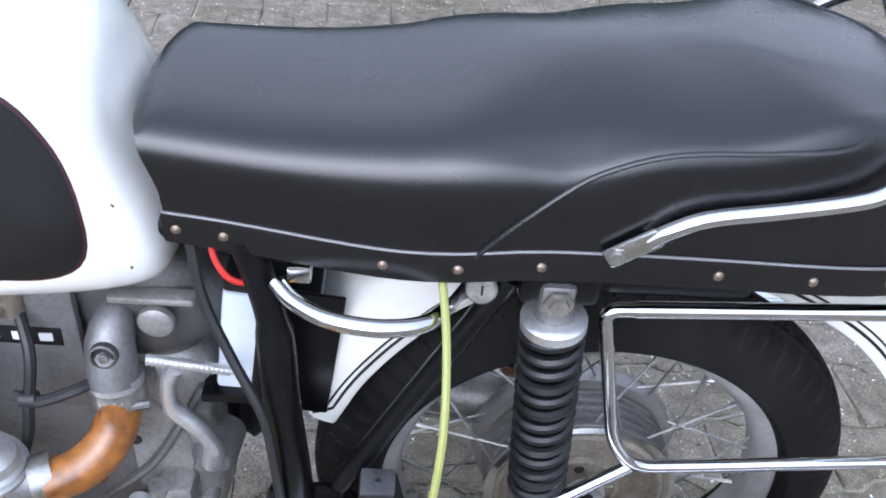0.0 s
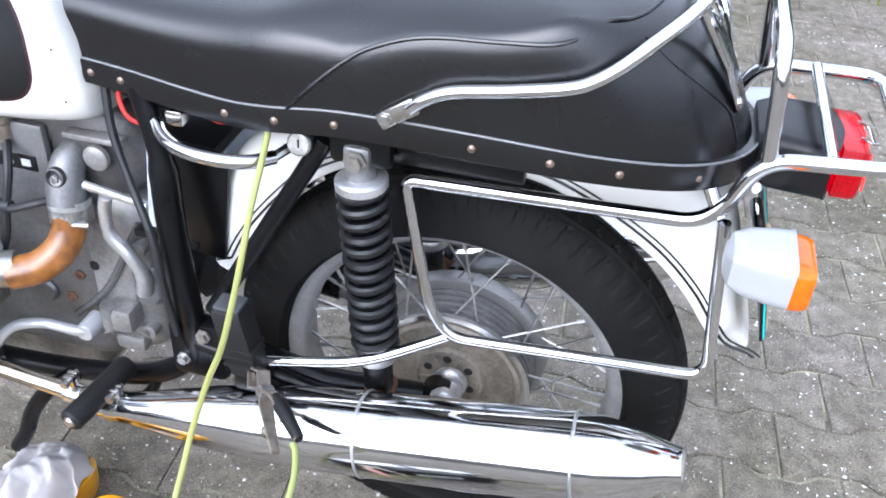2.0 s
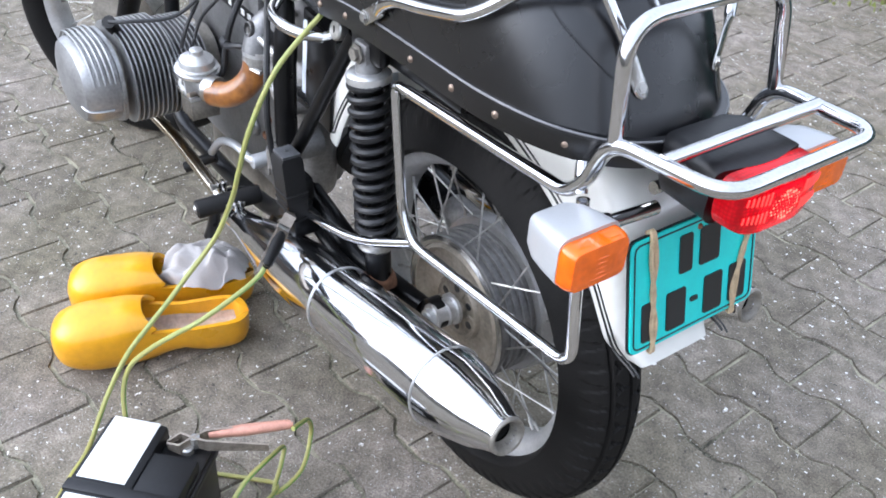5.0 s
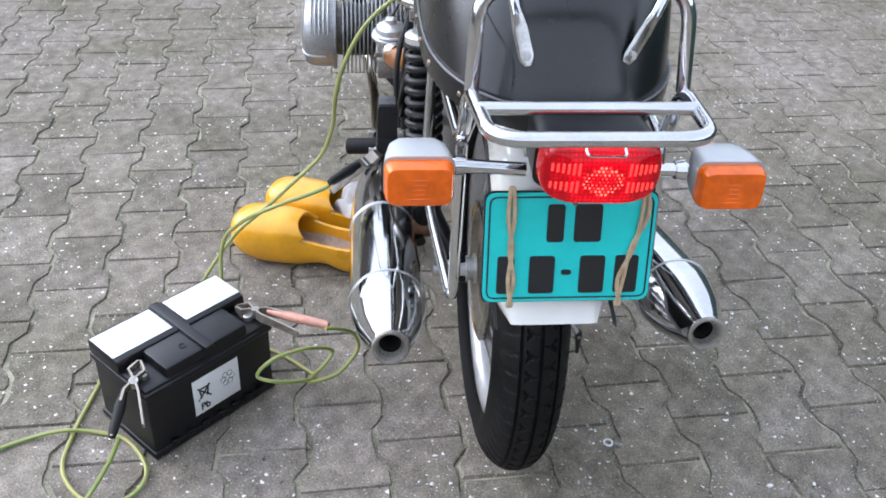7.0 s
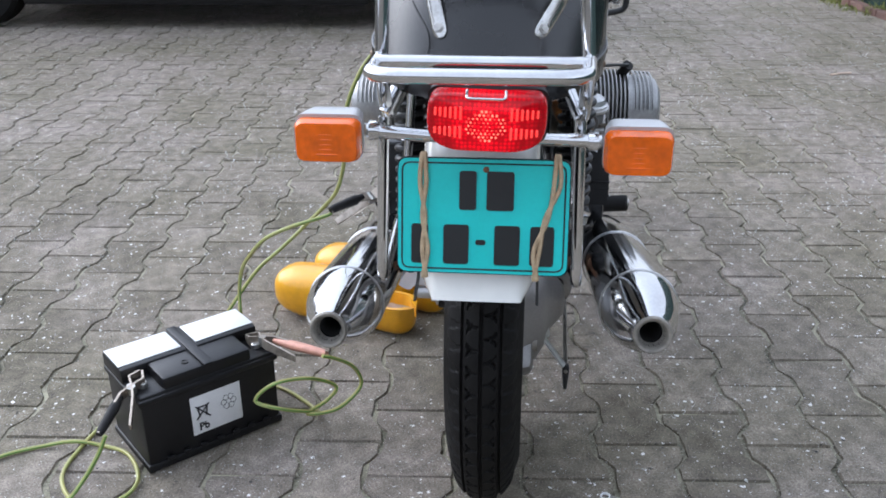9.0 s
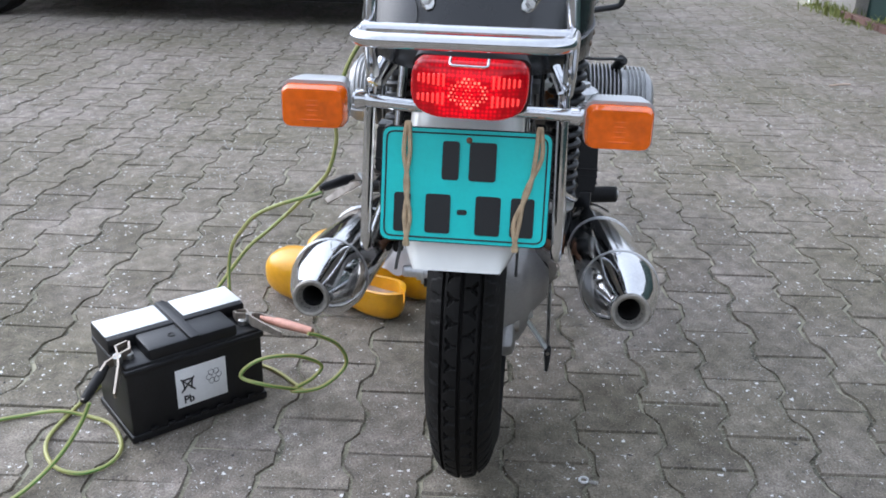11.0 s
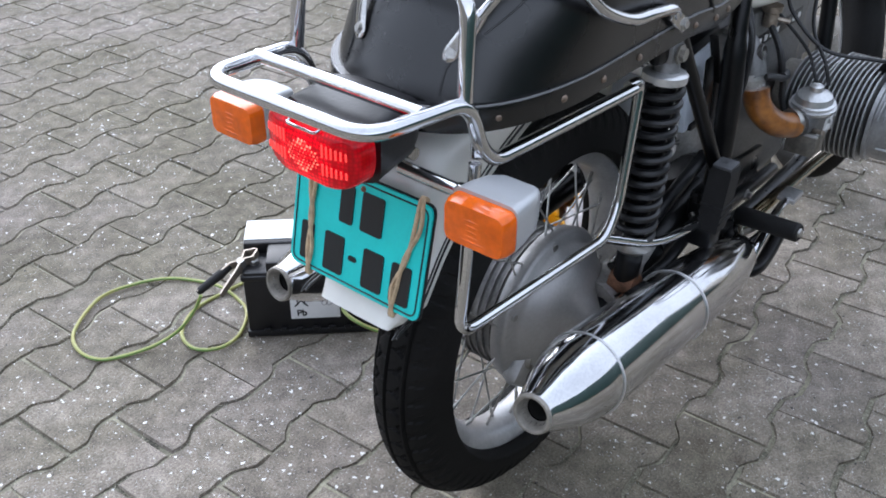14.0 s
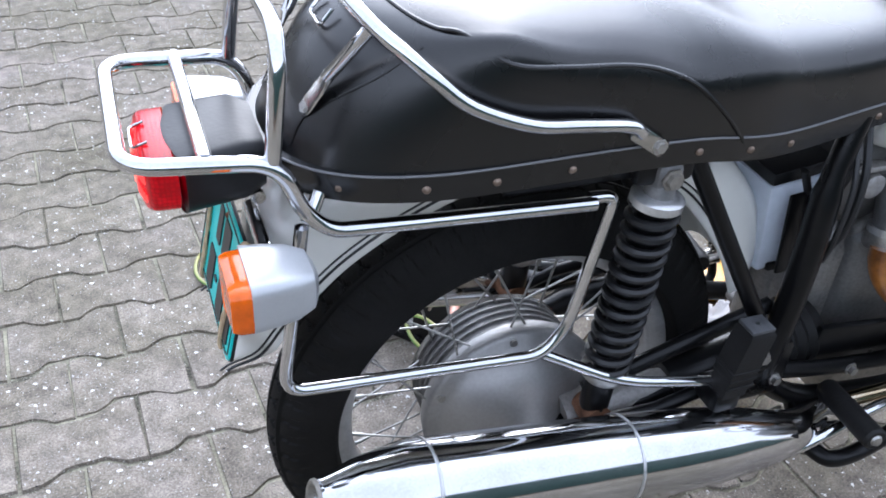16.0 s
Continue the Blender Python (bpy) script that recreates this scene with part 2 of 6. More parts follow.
def mesh_of(name, g, material, angle=38):
    me = bpy.data.meshes.new(name)
    me.from_pydata(g.v, [], g.f)
    me.materials.append(material)
    me.shade_smooth()
    me.set_sharp_from_angle(angle=radians(angle))
    bm = bmesh.new()
    bm.from_mesh(me)
    bmesh.ops.remove_doubles(bm, verts=bm.verts[:], dist=1e-5)
    bmesh.ops.recalc_face_normals(bm, faces=bm.faces[:])
    bm.to_mesh(me)
    bm.free()
    return me


def part(name, g, material, parent, label="", angle=38):
    ob = new(name, mesh_of(name, g, material, angle))
    ob.parent = parent
    if label:
        tagged(ob, label)
    return ob


def thing(name, label, category, at=None, group="", kind=""):
    ob = new(name)
    ob.matrix_world = at or Matrix()
    return tagged(ob, label, category, group, kind)


def spline(pts, per=8):
    """Catmull-Rom through the points."""
    P = [Vector(p) for p in pts]
    P = [P[0] * 2 - P[1]] + P + [P[-1] * 2 - P[-2]]
    out = []
    for i in range(1, len(P) - 2):
        a, b, c, d = P[i - 1:i + 3]
        for j in range(per):
            t = j / per
            out.append(0.5 * ((2 * b) + (c - a) * t + (2 * a - 5 * b + 4 * c - d) * t * t + (3 * b - a - 3 * c + d) * t ** 3))
    return out + [P[-2]]


def bends(pts, rad, per=6, loop=False):
    """A polyline with its corners rounded."""
    P = [Vector(p) for p in pts]
    out = [] if loop else [P[0]]
    ids = range(len(P)) if loop else range(1, len(P) - 1)
    for i in ids:
        a, b, c = P[i - 1], P[i], P[(i + 1) % len(P)]
        d = min(rad, (a - b).length * 0.48, (c - b).length * 0.48)
        s, e = b + (a - b).normalized() * d, b + (c - b).normalized() * d
        for j in range(per + 1):
            t = j / per
            out.append(s * (1 - t) ** 2 + b * 2 * t * (1 - t) + e * t * t)
    return out if loop else out + [P[-1]]


def lerp_table(tab, x):
    """Smooth curve through rows of (x, values...), held level at both ends."""
    x = min(max(x, tab[0][0]), tab[-1][0])
    k = 0
    while k < len(tab) - 2 and x > tab[k + 1][0]:
        k += 1

    def slope(i, c):
        lo, hi = tab[max(i - 1, 0)], tab[min(i + 1, len(tab) - 1)]
        return (hi[c] - lo[c]) / (hi[0] - lo[0])

    (x0, *p), (x1, *q) = tab[k], tab[k + 1]
    w = x1 - x0
    t = (x - x0) / w
    r = [p[c] * (2 * t ** 3 - 3 * t * t + 1) + slope(k, c + 1) * w * (t ** 3 - 2 * t * t + t) + q[c] * (3 * t * t - 2 * t ** 3) + slope(k + 1, c + 1) * w * (t ** 3 - t * t) for c in range(len(p))]
    return r[0] if len(r) == 1 else r


def side_pts(pts, s):
    return [(p[0], p[1] * s, p[2]) for p in pts]


def bolt(parent, at, axis=(0, 1, 0), r=0.007, h=0.006, material=None, name="bolt"):
    g = Shape().lathe([(-0.002, r * 1.5), (0.001, r * 1.5), (0.001, r), (h, r), (h, r * 0.3)], at, axis, 6)
    return part(name, g, material or STEEL, parent)


from mathutils.bvhtree import BVHTree


def tree_of(g):
    return BVHTree.FromPolygons([Vector(p) for p in g.v], g.f)

# ---- setting ----


def paver_material():
    m = mat("concrete_paver", (0.212, 0.186, 0.164), 0.82, 0.0, 0.34, 26, 420, bump=0.7, rand=0.14, spec=0.15)
    N, L = m.node_tree.nodes, m.node_tree.links
    b = N["Principled BSDF"]
    geo = N.new("ShaderNodeNewGeometry")
    wob, bend = N.new("ShaderNodeTexNoise"), N.new("ShaderNodeVectorMath")
    wob.inputs["Scale"].default_value, wob.inputs["Detail"].default_value = 120, 2
    bend.operation = "MULTIPLY_ADD"
    bend.inputs[1].default_value = (0.012, 0.012, 0.012)
    L.new(geo.outputs["Position"], wob.inputs["Vector"])
    L.new(wob.outputs["Color"], bend.inputs[0])
    L.new(geo.outputs["Position"], bend.inputs[2])
    base = b.inputs["Base Color"].links[0].from_socket
    # broad mossy stains and grey patches
    for scale, lo, hi, c0, c1 in ((1.3, 0.36, 0.66, (0.8, 0.81, 0.72, 1), (1.08, 1.07, 1.07, 1)), (5.2, 0.3, 0.7, (0.84, 0.84, 0.79, 1), (1.12, 1.12, 1.12, 1)), (17, 0.3, 0.7, (0.9, 0.89, 0.88, 1), (1.08, 1.08, 1.08, 1)), (230, 0.3, 0.7, (0.66, 0.65, 0.64, 1), (1.34, 1.34, 1.32, 1)), (520, 0.32, 0.68, (0.76, 0.76, 0.76, 1), (1.24, 1.24, 1.24, 1))):
        stain, sr, mul = N.new("ShaderNodeTexNoise"), N.new("ShaderNodeValToRGB"), N.new("ShaderNodeMix")
        stain.inputs["Scale"].default_value, stain.inputs["Detail"].default_value = scale, 4
        L.new(geo.outputs["Position"], stain.inputs["Vector"])
        sr.color_ramp.elements[0].position, sr.color_ramp.elements[1].position = lo, hi
        sr.color_ramp.elements[0].color, sr.color_ramp.elements[1].color = c0, c1
        L.new(stain.outputs[0], sr.inputs[0])
        mul.data_type, mul.blend_type = "RGBA", "MULTIPLY"
        mul.inputs["Factor"].default_value = 1
        L.new(base, mul.inputs[6])
        L.new(sr.outputs[0], mul.inputs[7])
        base = mul.outputs[2]
    # pale quartz grains, scattered in patches
    patch_n, patch_r = N.new("ShaderNodeTexNoise"), N.new("ShaderNodeMapRange")
    patch_n.inputs["Scale"].default_value = 6
    L.new(geo.outputs["Position"], patch_n.inputs["Vector"])
    L.new(patch_n.outputs[0], patch_r.inputs["Value"])
    patch_r.inputs["From Min"].default_value, patch_r.inputs["From Max"].default_value = 0.3, 0.7
    patch_r.inputs["To Min"].default_value, patch_r.inputs["To Max"].default_value = 0.45, 1.1
    for scale, start, most, pale in ((60, 0.3, 0.27, 0.72), (125, 0.2, 0.26, 0.52), (260, 0.3, 0.26, 0.42), (90, 0.88, 0.3, 0.05)):
        vor, sep, size, less, mix, big = N.new("ShaderNodeTexVoronoi"), N.new("ShaderNodeSeparateColor"), N.new("ShaderNodeMapRange"), N.new("ShaderNodeMath"), N.new("ShaderNodeMix"), N.new("ShaderNodeMath")
        vor.inputs["Scale"].default_value = scale
        L.new(bend.outputs[0], vor.inputs["Vector"])
        L.new(vor.outputs["Color"], sep.inputs[0])
        size.inputs["From Min"].default_value, size.inputs["From Max"].default_value = start, 1.0
        size.inputs["To Min"].default_value, size.inputs["To Max"].default_value = 0.0, most
        L.new(sep.outputs[0], size.inputs["Value"])
        big.operation = "MULTIPLY"
        L.new(size.outputs[0], big.inputs[0])
        L.new(patch_r.outputs[0], big.inputs[1])
        less.operation = "LESS_THAN"
        L.new(vor.outputs["Distance"], less.inputs[0])
        L.new(big.outputs[0], less.inputs[1])
        mix.data_type = "RGBA"
        mix.inputs[7].default_value = (pale, pale * 0.98, pale * 0.93, 1)
        L.new(less.outputs[0], mix.inputs["Factor"])
        L.new(base, mix.inputs[6])
        base = mix.outputs[2]
    L.new(base, b.inputs["Base Color"])
    return m


PAVER = paver_material()
SAND = mat("joint_sand", (0.065, 0.06, 0.042), 0.95, 0.0, 0.5, 9, 190, bump=1.0, col2=(0.44, 0.41, 0.3))

g = Shape()
g.add([(-60, -60, -0.0048), (60, -60, -0.0048), (60, 60, -0.0048), (-60, 60, -0.0048)], [(0, 1, 2, 3)])
ground = new("ground", mesh_of("ground", g, SAND))
tagged(ground, "sandy ground with dark mossy joints under concrete pavers", "ground", kind="structure")

# ---- motorcycle ----
bike = thing("motorcycle", "white vintage boxer motorcycle with black dual seat on paved yard", "motorcycle")
AX = Vector((0.008, 0.004, 0.343))

# rear wheel
wheel = part("rear_wheel", Shape().lathe([(-0.018, 0.02), (-0.018, 0.1), (-0.04, 0.106), (-0.046, 0.109), (-0.043, 0.116), (-0.04, 0.119)] + [(-0.04 + 0.013 * i + d, r) for i in range(6) for d, r in ((0, 0.1165), (0.0005, 0.1205), (0.0025, 0.1205), (0.003, 0.1165), (0.0128, 0.116))] + [(0.039, 0.122), (0.044, 0.115), (0.046, 0.03)], AX, (0, 1, 0), 64), HUB, bike, "spoked wheel with ribbed aluminium hub")


def tyre(parent, centre, R=0.338, half=0.0575, rim=0.251):
    """Tyre with circumferential grooves and branching sipes."""
    nu, nv = 768, 112
    prof = []
    for j in range(nv):
        a = -1 + 2 * j / (nv - 1)
        ang = a * 2.25
        y = half * math.sin(max(-1.57, min(1.57, ang * 0.9))) if abs(ang) < 1.75 else math.copysign(half * (1 - 0.35 * (abs(ang) - 1.745) / 0.5), ang)
        h = (R - rim) / 2
        r = rim + h + h * math.copysign(abs(math.cos(ang / 2.25 * math.pi / 2 * 2)) ** 0.72, math.cos(ang / 2.25 * math.pi))
        prof.append((y, r, a))
    verts, faces = [], []
    for i in range(nu):
        th = 2 * math.pi * i / nu
        ph = (i * 64 / nu) % 1.0
        for y, r, a in prof:
            d = 0.0
            if abs(y) < 0.0019 or abs(abs(y) - 0.026) < 0.0016:
                d = 0.0055
            elif 0.004 < abs(y) < 0.02 and r > R - 0.03:
                k = abs(abs(y) - 0.013) / 0.009
                c = (ph + (0.5 if y > 0 else 0)) % 1.0
                if abs(c - (0.5 + 0.28 * k * (1 if abs(y) > 0.013 else -0.0))) < 0.08 or (abs(y) > 0.013 and abs(c - (0.5 - 0.28 * k)) < 0.08):
                    d = 0.0045
            elif 0.03 < abs(y) and r > R - 0.042 and r < R - 0.006:
                if abs(ph - 0.5) < 0.1 + 0.24 * (abs(y) - 0.03) / 0.025:
                    d = 0.0034
            q = r - d
            verts.append((centre[0] + q * math.cos(th), centre[1] + y * (1 - d * 2), centre[2] + q * math.sin(th)))
    for i in range(nu):
        for j in range(nv - 1):
            a, b = i * nv + j, ((i + 1) % nu) * nv + j
            faces.append((a, a + 1, b + 1, b))
    g = Shape()
    g.v, g.f = verts, faces
    return part("tyre", g, TYRE, parent, "worn black road tyre", 30)


def rim_and_spokes(parent, centre, R=0.252, hub=0.112, n=40, material=RIM_ALU):
    c = Vector(centre)
    prof = [(-0.036, R), (-0.033, R + 0.001), (-0.03, R - 0.004), (-0.026, R - 0.016), (-0.014, R - 0.026), (0.014, R - 0.026), (0.026, R - 0.016), (0.03, R - 0.004), (0.033, R + 0.001), (0.036, R), (0.035, R - 0.012), (0.03, R - 0.022), (0.018, R - 0.031), (-0.018, R - 0.031), (-0.03, R - 0.022), (-0.035, R - 0.012)]
    a = Vector((0, 1, 0))
    rings = []
    for i in range(96):
        th = 2 * math.pi * i / 96
        d = Vector((math.cos(th), 0, math.sin(th)))
        rings.append([c + a * y + d * r for y, r in prof])
    part("rim", Shape().rings(rings, True, False, True), material, parent, "dull aluminium wheel rim")
    for i in range(n):
        th = 2 * math.pi * i / n
        s = 1 if i % 2 else -1
        lean = 0.34 * (1 if (i // 2) % 2 else -1)
        p = c + Vector((math.cos(th - lean), 0, math.sin(th - lean))) * hub + a * s * 0.038
        q = c + Vector((math.cos(th), 0, math.sin(th))) * (R - 0.032) + a * s * 0.006
        d = (q - p).normalized()
        part("spoke", Shape().tube([p, q - d * 0.014], 0.0017, 6).tube([q - d * 0.016, q], 0.003, 6), STEEL, parent)


tyre(wheel, AX)
rim_and_spokes(wheel, AX, 0.258)
g = Shape().lathe([(-0.046, 0.108), (-0.0495, 0.115), (-0.047, 0.1215), (-0.041, 0.118)], AX, (0, 1, 0), 64, False)
part("hub_ring", g, CHROME_OLD, wheel, "thin bright ring round the hub")
g = Shape().lathe([(-0.036, 0.108), (-0.046, 0.1075), (-0.048, 0.102), (-0.04, 0.098), (-0.027, 0.088), (-0.024, 0.07), (-0.026, 0.058), (-0.038, 0.055), (-0.043, 0.052), (-0.043, 0.047), (-0.04, 0.045), (-0.04, 0.022), (-0.05, 0.02), (-0.052, 0.012)], AX, (0, 1, 0), 56)
part("hub_cover", g, ALU_TAN, wheel, "dished hub cover dusted brown")
for i in range(6):
    th = i * math.pi / 3 + 0.1
    part("hub_rib", Shape().tube([AX + Vector((math.cos(th) * r, -0.0405, math.sin(th) * r)) for r in (0.02, 0.047)], 0.0022, 6), ALU_TAN, wheel)
# holes shown as raised black discs, their dark inside put into the colour
for i in range(6):
    th = i * math.pi / 3 + 0.62
    part("hub_hole", Shape().lathe([(-0.04, 0.0068), (-0.0408, 0.006), (-0.0406, 0.001)], AX + Vector((math.cos(th), 0, math.sin(th))) * 0.035, (0, 1, 0), 14), INK, wheel)
part("axle", Shape().lathe([(-0.052, 0.026), (-0.057, 0.026), (-0.0572, 0.02), (-0.066, 0.02), (-0.0662, 0.023), (-0.07, 0.023), (-0.0705, 0.0175), (-0.076, 0.017), (-0.088, 0.017), (-0.0885, 0.021), (-0.093, 0.021), (-0.0935, 0.015), (-0.102, 0.0145), (-0.1025, 0.0105), (-0.125, 0.0102), (-0.127, 0.008), (-0.127, 0.003)], AX + Vector((0.006, 0, 0.008)), (0, 1, 0), 12), ALU_BRIGHT, wheel, "steel axle with lock nut")

# seat
Z_TRIM = [(-0.47, 0.792), (-0.39, 0.79), (-0.25, 0.782), (-0.185, 0.789), (-0.11, 0.798), (0.04, 0.799), (0.2, 0.795), (0.28, 0.79), (0.34, 0.785)]
Z_TOP = [(-0.47, 0.892), (-0.33, 0.889), (-0.22, 0.9), (-0.12, 0.93), (-0.03, 0.943), (0.1, 0.949), (0.18, 0.953), (0.24, 0.952), (0.34, 0.95)]


def seat_half(x):
    if x > 0.08:
        return 0.16 * max(0.0, 1 - ((x - 0.08) / 0.258) ** 2.9) ** 0.46
    return lerp_table([(-0.47, 0.118), (-0.39, 0.128), (-0.25, 0.146), (-0.18, 0.157), (0.08, 0.16)], x)


def seat_outline(n=96):
    """Plan of the seat, from the front centre round the left side to the rear and back."""
    left = []
    for i in range(n // 2 + 1):
        t = i / (n // 2)
        x = -0.454 + 0.792 * (0.5 - 0.5 * math.cos(math.pi * t)) if t > 0.08 else None
        if x is None:
            k = t / 0.08
            left.append((-0.454 + 0.792 * (0.5 - 0.5 * math.cos(math.pi * 0.08)) * k ** 3, -0.119 * k))
        else:
            left.append((x, -seat_half(min(x, 0.3379))))
    right = [(x, -y) for x, y in left[-2:0:-1]]
    return left + right


OUT = seat_outline()
# height of the piping that bounds the flat top panel
Z_PIPE = [(-0.172, 0.808), (-0.15, 0.833), (-0.128, 0.855), (-0.105, 0.875), (-0.08, 0.892), (-0.04, 0.908), (0.0, 0.916), (0.06, 0.921), (0.12, 0.929), (0.17, 0.938), (0.21, 0.944), (0.34, 0.944)]


def seat_section(k, f):
    """Half width and height on the section: upright side, rounded shoulder, gently crowned panel above the fraction f."""
    tab = [(0.0, 1.0, 0.0), (0.2, 0.995, 0.5 * f), (0.36, 0.982, 0.8 * f), (0.46, 0.96, 0.94 * f), (0.54, 0.92, f + 0.02 * (1 - f)), (0.62, 0.86, f + 0.2 * (1 - f)), (0.72, 0.74, f + 0.48 * (1 - f)), (0.84, 0.48, f + 0.79 * (1 - f)), (0.93, 0.22, f + 0.96 * (1 - f)), (1.0, 0.0, 1.0)]
    return lerp_table([(a, b) for a, b, c in tab], k), lerp_table([(a, c) for a, b, c in tab], k)


rings = []
for j in range(19):
    h = j / 18 * math.pi / 2
    mf, mr = (max(math.cos(h), 0.0) ** (2 / 80), max(math.cos(h), 0.0) ** (2 / 13)) if j < 18 else (0.02 ** (1 / 40), 0.02 ** (1 / 6.5))
    ring = []
    for x, y in OUT:
        n = lerp_table([(-0.47, 4.8), (-0.2, 4.8), (-0.05, 4.6), (0.34, 4.6)], x)
        my = max(math.cos(h), 0.0) ** (2 / (n * 1.34)) if j < 18 else 0.0
        gz = math.sin(h) ** (2 / (n * 1.0))
        xx = -0.06 + (x + 0.06) * (mf if x < -0.06 else mr) - 0.024 * math.sin(min(2 * h, math.pi)) * max(0.0, min(1.0, (-0.3 - x) / 0.15))
        z0, z1 = lerp_table(Z_TRIM, x), lerp_table(Z_TOP, xx)
        py, pz = seat_section(j / 18, min(0.93, max(0.6, (lerp_table(Z_PIPE, max(x, -0.17)) - z0) / (z1 - z0))))
        own = lerp_table([(-0.2, 0.0), (-0.06, 1.0), (0.2, 1.0), (0.31, 0.0)], min(max(x, -0.2), 0.31))
        my, gz = my + (py - my) * own, gz + (pz - gz) * own
        bulge = 1 + 0.03 * math.sin(min(h * 2, math.pi)) * (1 - own)
        lean = 0.072 * gz * lerp_table([(0.02, 0.0), (0.25, 1.0), (0.4, 1.0)], max(x, 0.02))
        ring.append((xx - lean, y * my * bulge, z0 + (z1 - z0) * gz))
    rings.append(ring)
seat_shape = Shape().rings(rings, True, False)
seat = part("seat", seat_shape, LEATHER, bike, "black vinyl dual seat with piping and riveted trim", 60)
SEAT_TREE = tree_of(seat_shape)


def on_seat(x, z, s, off=0.0):
    hit = SEAT_TREE.ray_cast(Vector((x, s * 0.5, z)), Vector((0, -s, 0)))
    return None if hit[0] is None else hit[0] + hit[1].normalized() * (off if hit[1].y * s > 0 else -off)


strip = Shape()
strip.rings([[(x * k + (k - 1) * 0.06, y * k, lerp_table(Z_TRIM, x) + dz) for k, dz in ((0.99, -0.016), (1.006, -0.016), (1.011, -0.008), (1.011, 0.012), (1.006, 0.016), (0.98, 0.016))] for x, y in OUT], True, False, True)
part("trim_strip", strip, LEATHER, seat, "black plastic trim strip with a raised edge")
part("trim_edge", Shape().tube([(x * 1.006 + 0.006 * 0.06, y * 1.009, lerp_table(Z_TRIM, x) + 0.015) for x, y in OUT], 0.0014, 6, True), mat("light_piping", (0.16, 0.16, 0.165), 0.35), seat, "pale edge piping")
for s in (-1, 1):
    for x in (-0.432, -0.39, -0.25, -0.185, -0.114, 0.04, 0.124, 0.196, 0.276):
        y = seat_half(x) * 1.012 * s
        nx = 0.0 if x < 0.1 else (x - 0.08) * 3.2
        part("rivet", Shape().lathe([(-0.001, 0.0048), (0.001, 0.0046), (0.0026, 0.003), (0.003, 0.0005)], (x, y, lerp_table(Z_TRIM, x) - 0.001), (nx, s, 0), 10), RIVET, seat)
    run = [p for p in (on_seat(x, z - 0.007 - s * 0.001, s, 0.001) for x, z in Z_PIPE[:9]) if p]
    for x, y in ((0.158, 0.122), (0.178, 0.104), (0.194, 0.078), (0.206, 0.04), (0.21, 0.0)):
        run.append(SEAT_TREE.ray_cast(Vector((x, s * y, 1.2)), Vector((0, 0, -1)))[0])
    part("piping", Shape().tube(spline(run, 5), 0.0026, 8), LEATHER, seat)
    seam = [p for p in (on_seat(x, z, s, 0.0005) for x, z in ((0.312, 0.81), (0.297, 0.842), (0.268, 0.872), (0.232, 0.9), (0.195, 0.928))) if p]
    if len(seam) > 2:
        part("seam", Shape().tube(spline(seam, 5), 0.0012, 6), LEATHER, seat)

# tank
TANK = [(-0.448, 0.74, 0.84, 0.07), (-0.454, 0.714, 0.89, 0.098), (-0.468, 0.702, 0.935, 0.117), (-0.51, 0.697, 0.985, 0.136), (-0.58, 0.695, 1.02, 0.152), (-0.68, 0.695, 1.04, 0.162), (-0.82, 0.705, 1.05, 0.16), (-0.94, 0.73, 1.035, 0.14), (-1.02, 0.79, 1.0, 0.1), (-1.05, 0.85, 0.95, 0.05)]
rings = []
for x, z0, z1, w in TANK:
    ring = []
    for i in range(40):
        a = 2 * math.pi * i / 40
        c, s = math.cos(a), math.sin(a)
        e = 4.6 if s < 0 else 2.3
        y = w * math.copysign(abs(c) ** (2 / e), c)
        zm = z0 + (z1 - z0) * 0.4
        z = zm + (zm - z0 if s < 0 else z1 - zm) * math.copysign(abs(s) ** (2 / e), s)
        back = max(0.0, min(1.0, (x + 0.62) / 0.12)) * max(0.0, min(1.0, (z - 0.77) / 0.09))
        ring.append((x - 0.038 * back, y * (1 - 0.12 * max(0, s)), z))
    rings.append(ring)
tank_rings = []
for i in range(len(rings[0])):
    tank_rings.append(spline([r[i] for r in rings], 5))
tank_shape = Shape().rings([list(r) for r in zip(*tank_rings)], True, True)
tank = part("fuel_tank", tank_shape, WHITE, bike, "glossy white teardrop fuel tank with chips", 50)
TANK_TREE = tree_of(tank_shape)


def patch(outline, centre, s, off, tree, k=7):
    """A raised patch laid over a curved side."""
    g = Shape()
    rings = []
    for j in range(k + 1):
        f = 1 - j / k
        d = off * (0.15 if j == 0 else 0.8 if j == 1 else 1.0)
        ring = []
        for x, z in outline:
            xx, zz = centre[0] + (x - centre[0]) * f, centre[1] + (z - centre[1]) * f
            hit = tree.ray_cast(Vector((xx, s * 0.6, zz)), Vector((0, -s, 0)))
            p = hit[0] if hit[0] else Vector((xx, s * 0.1, zz))
            ring.append(p + Vector((0, s * d, 0)))
        rings.append(ring)
    return g.rings(rings, True, False)


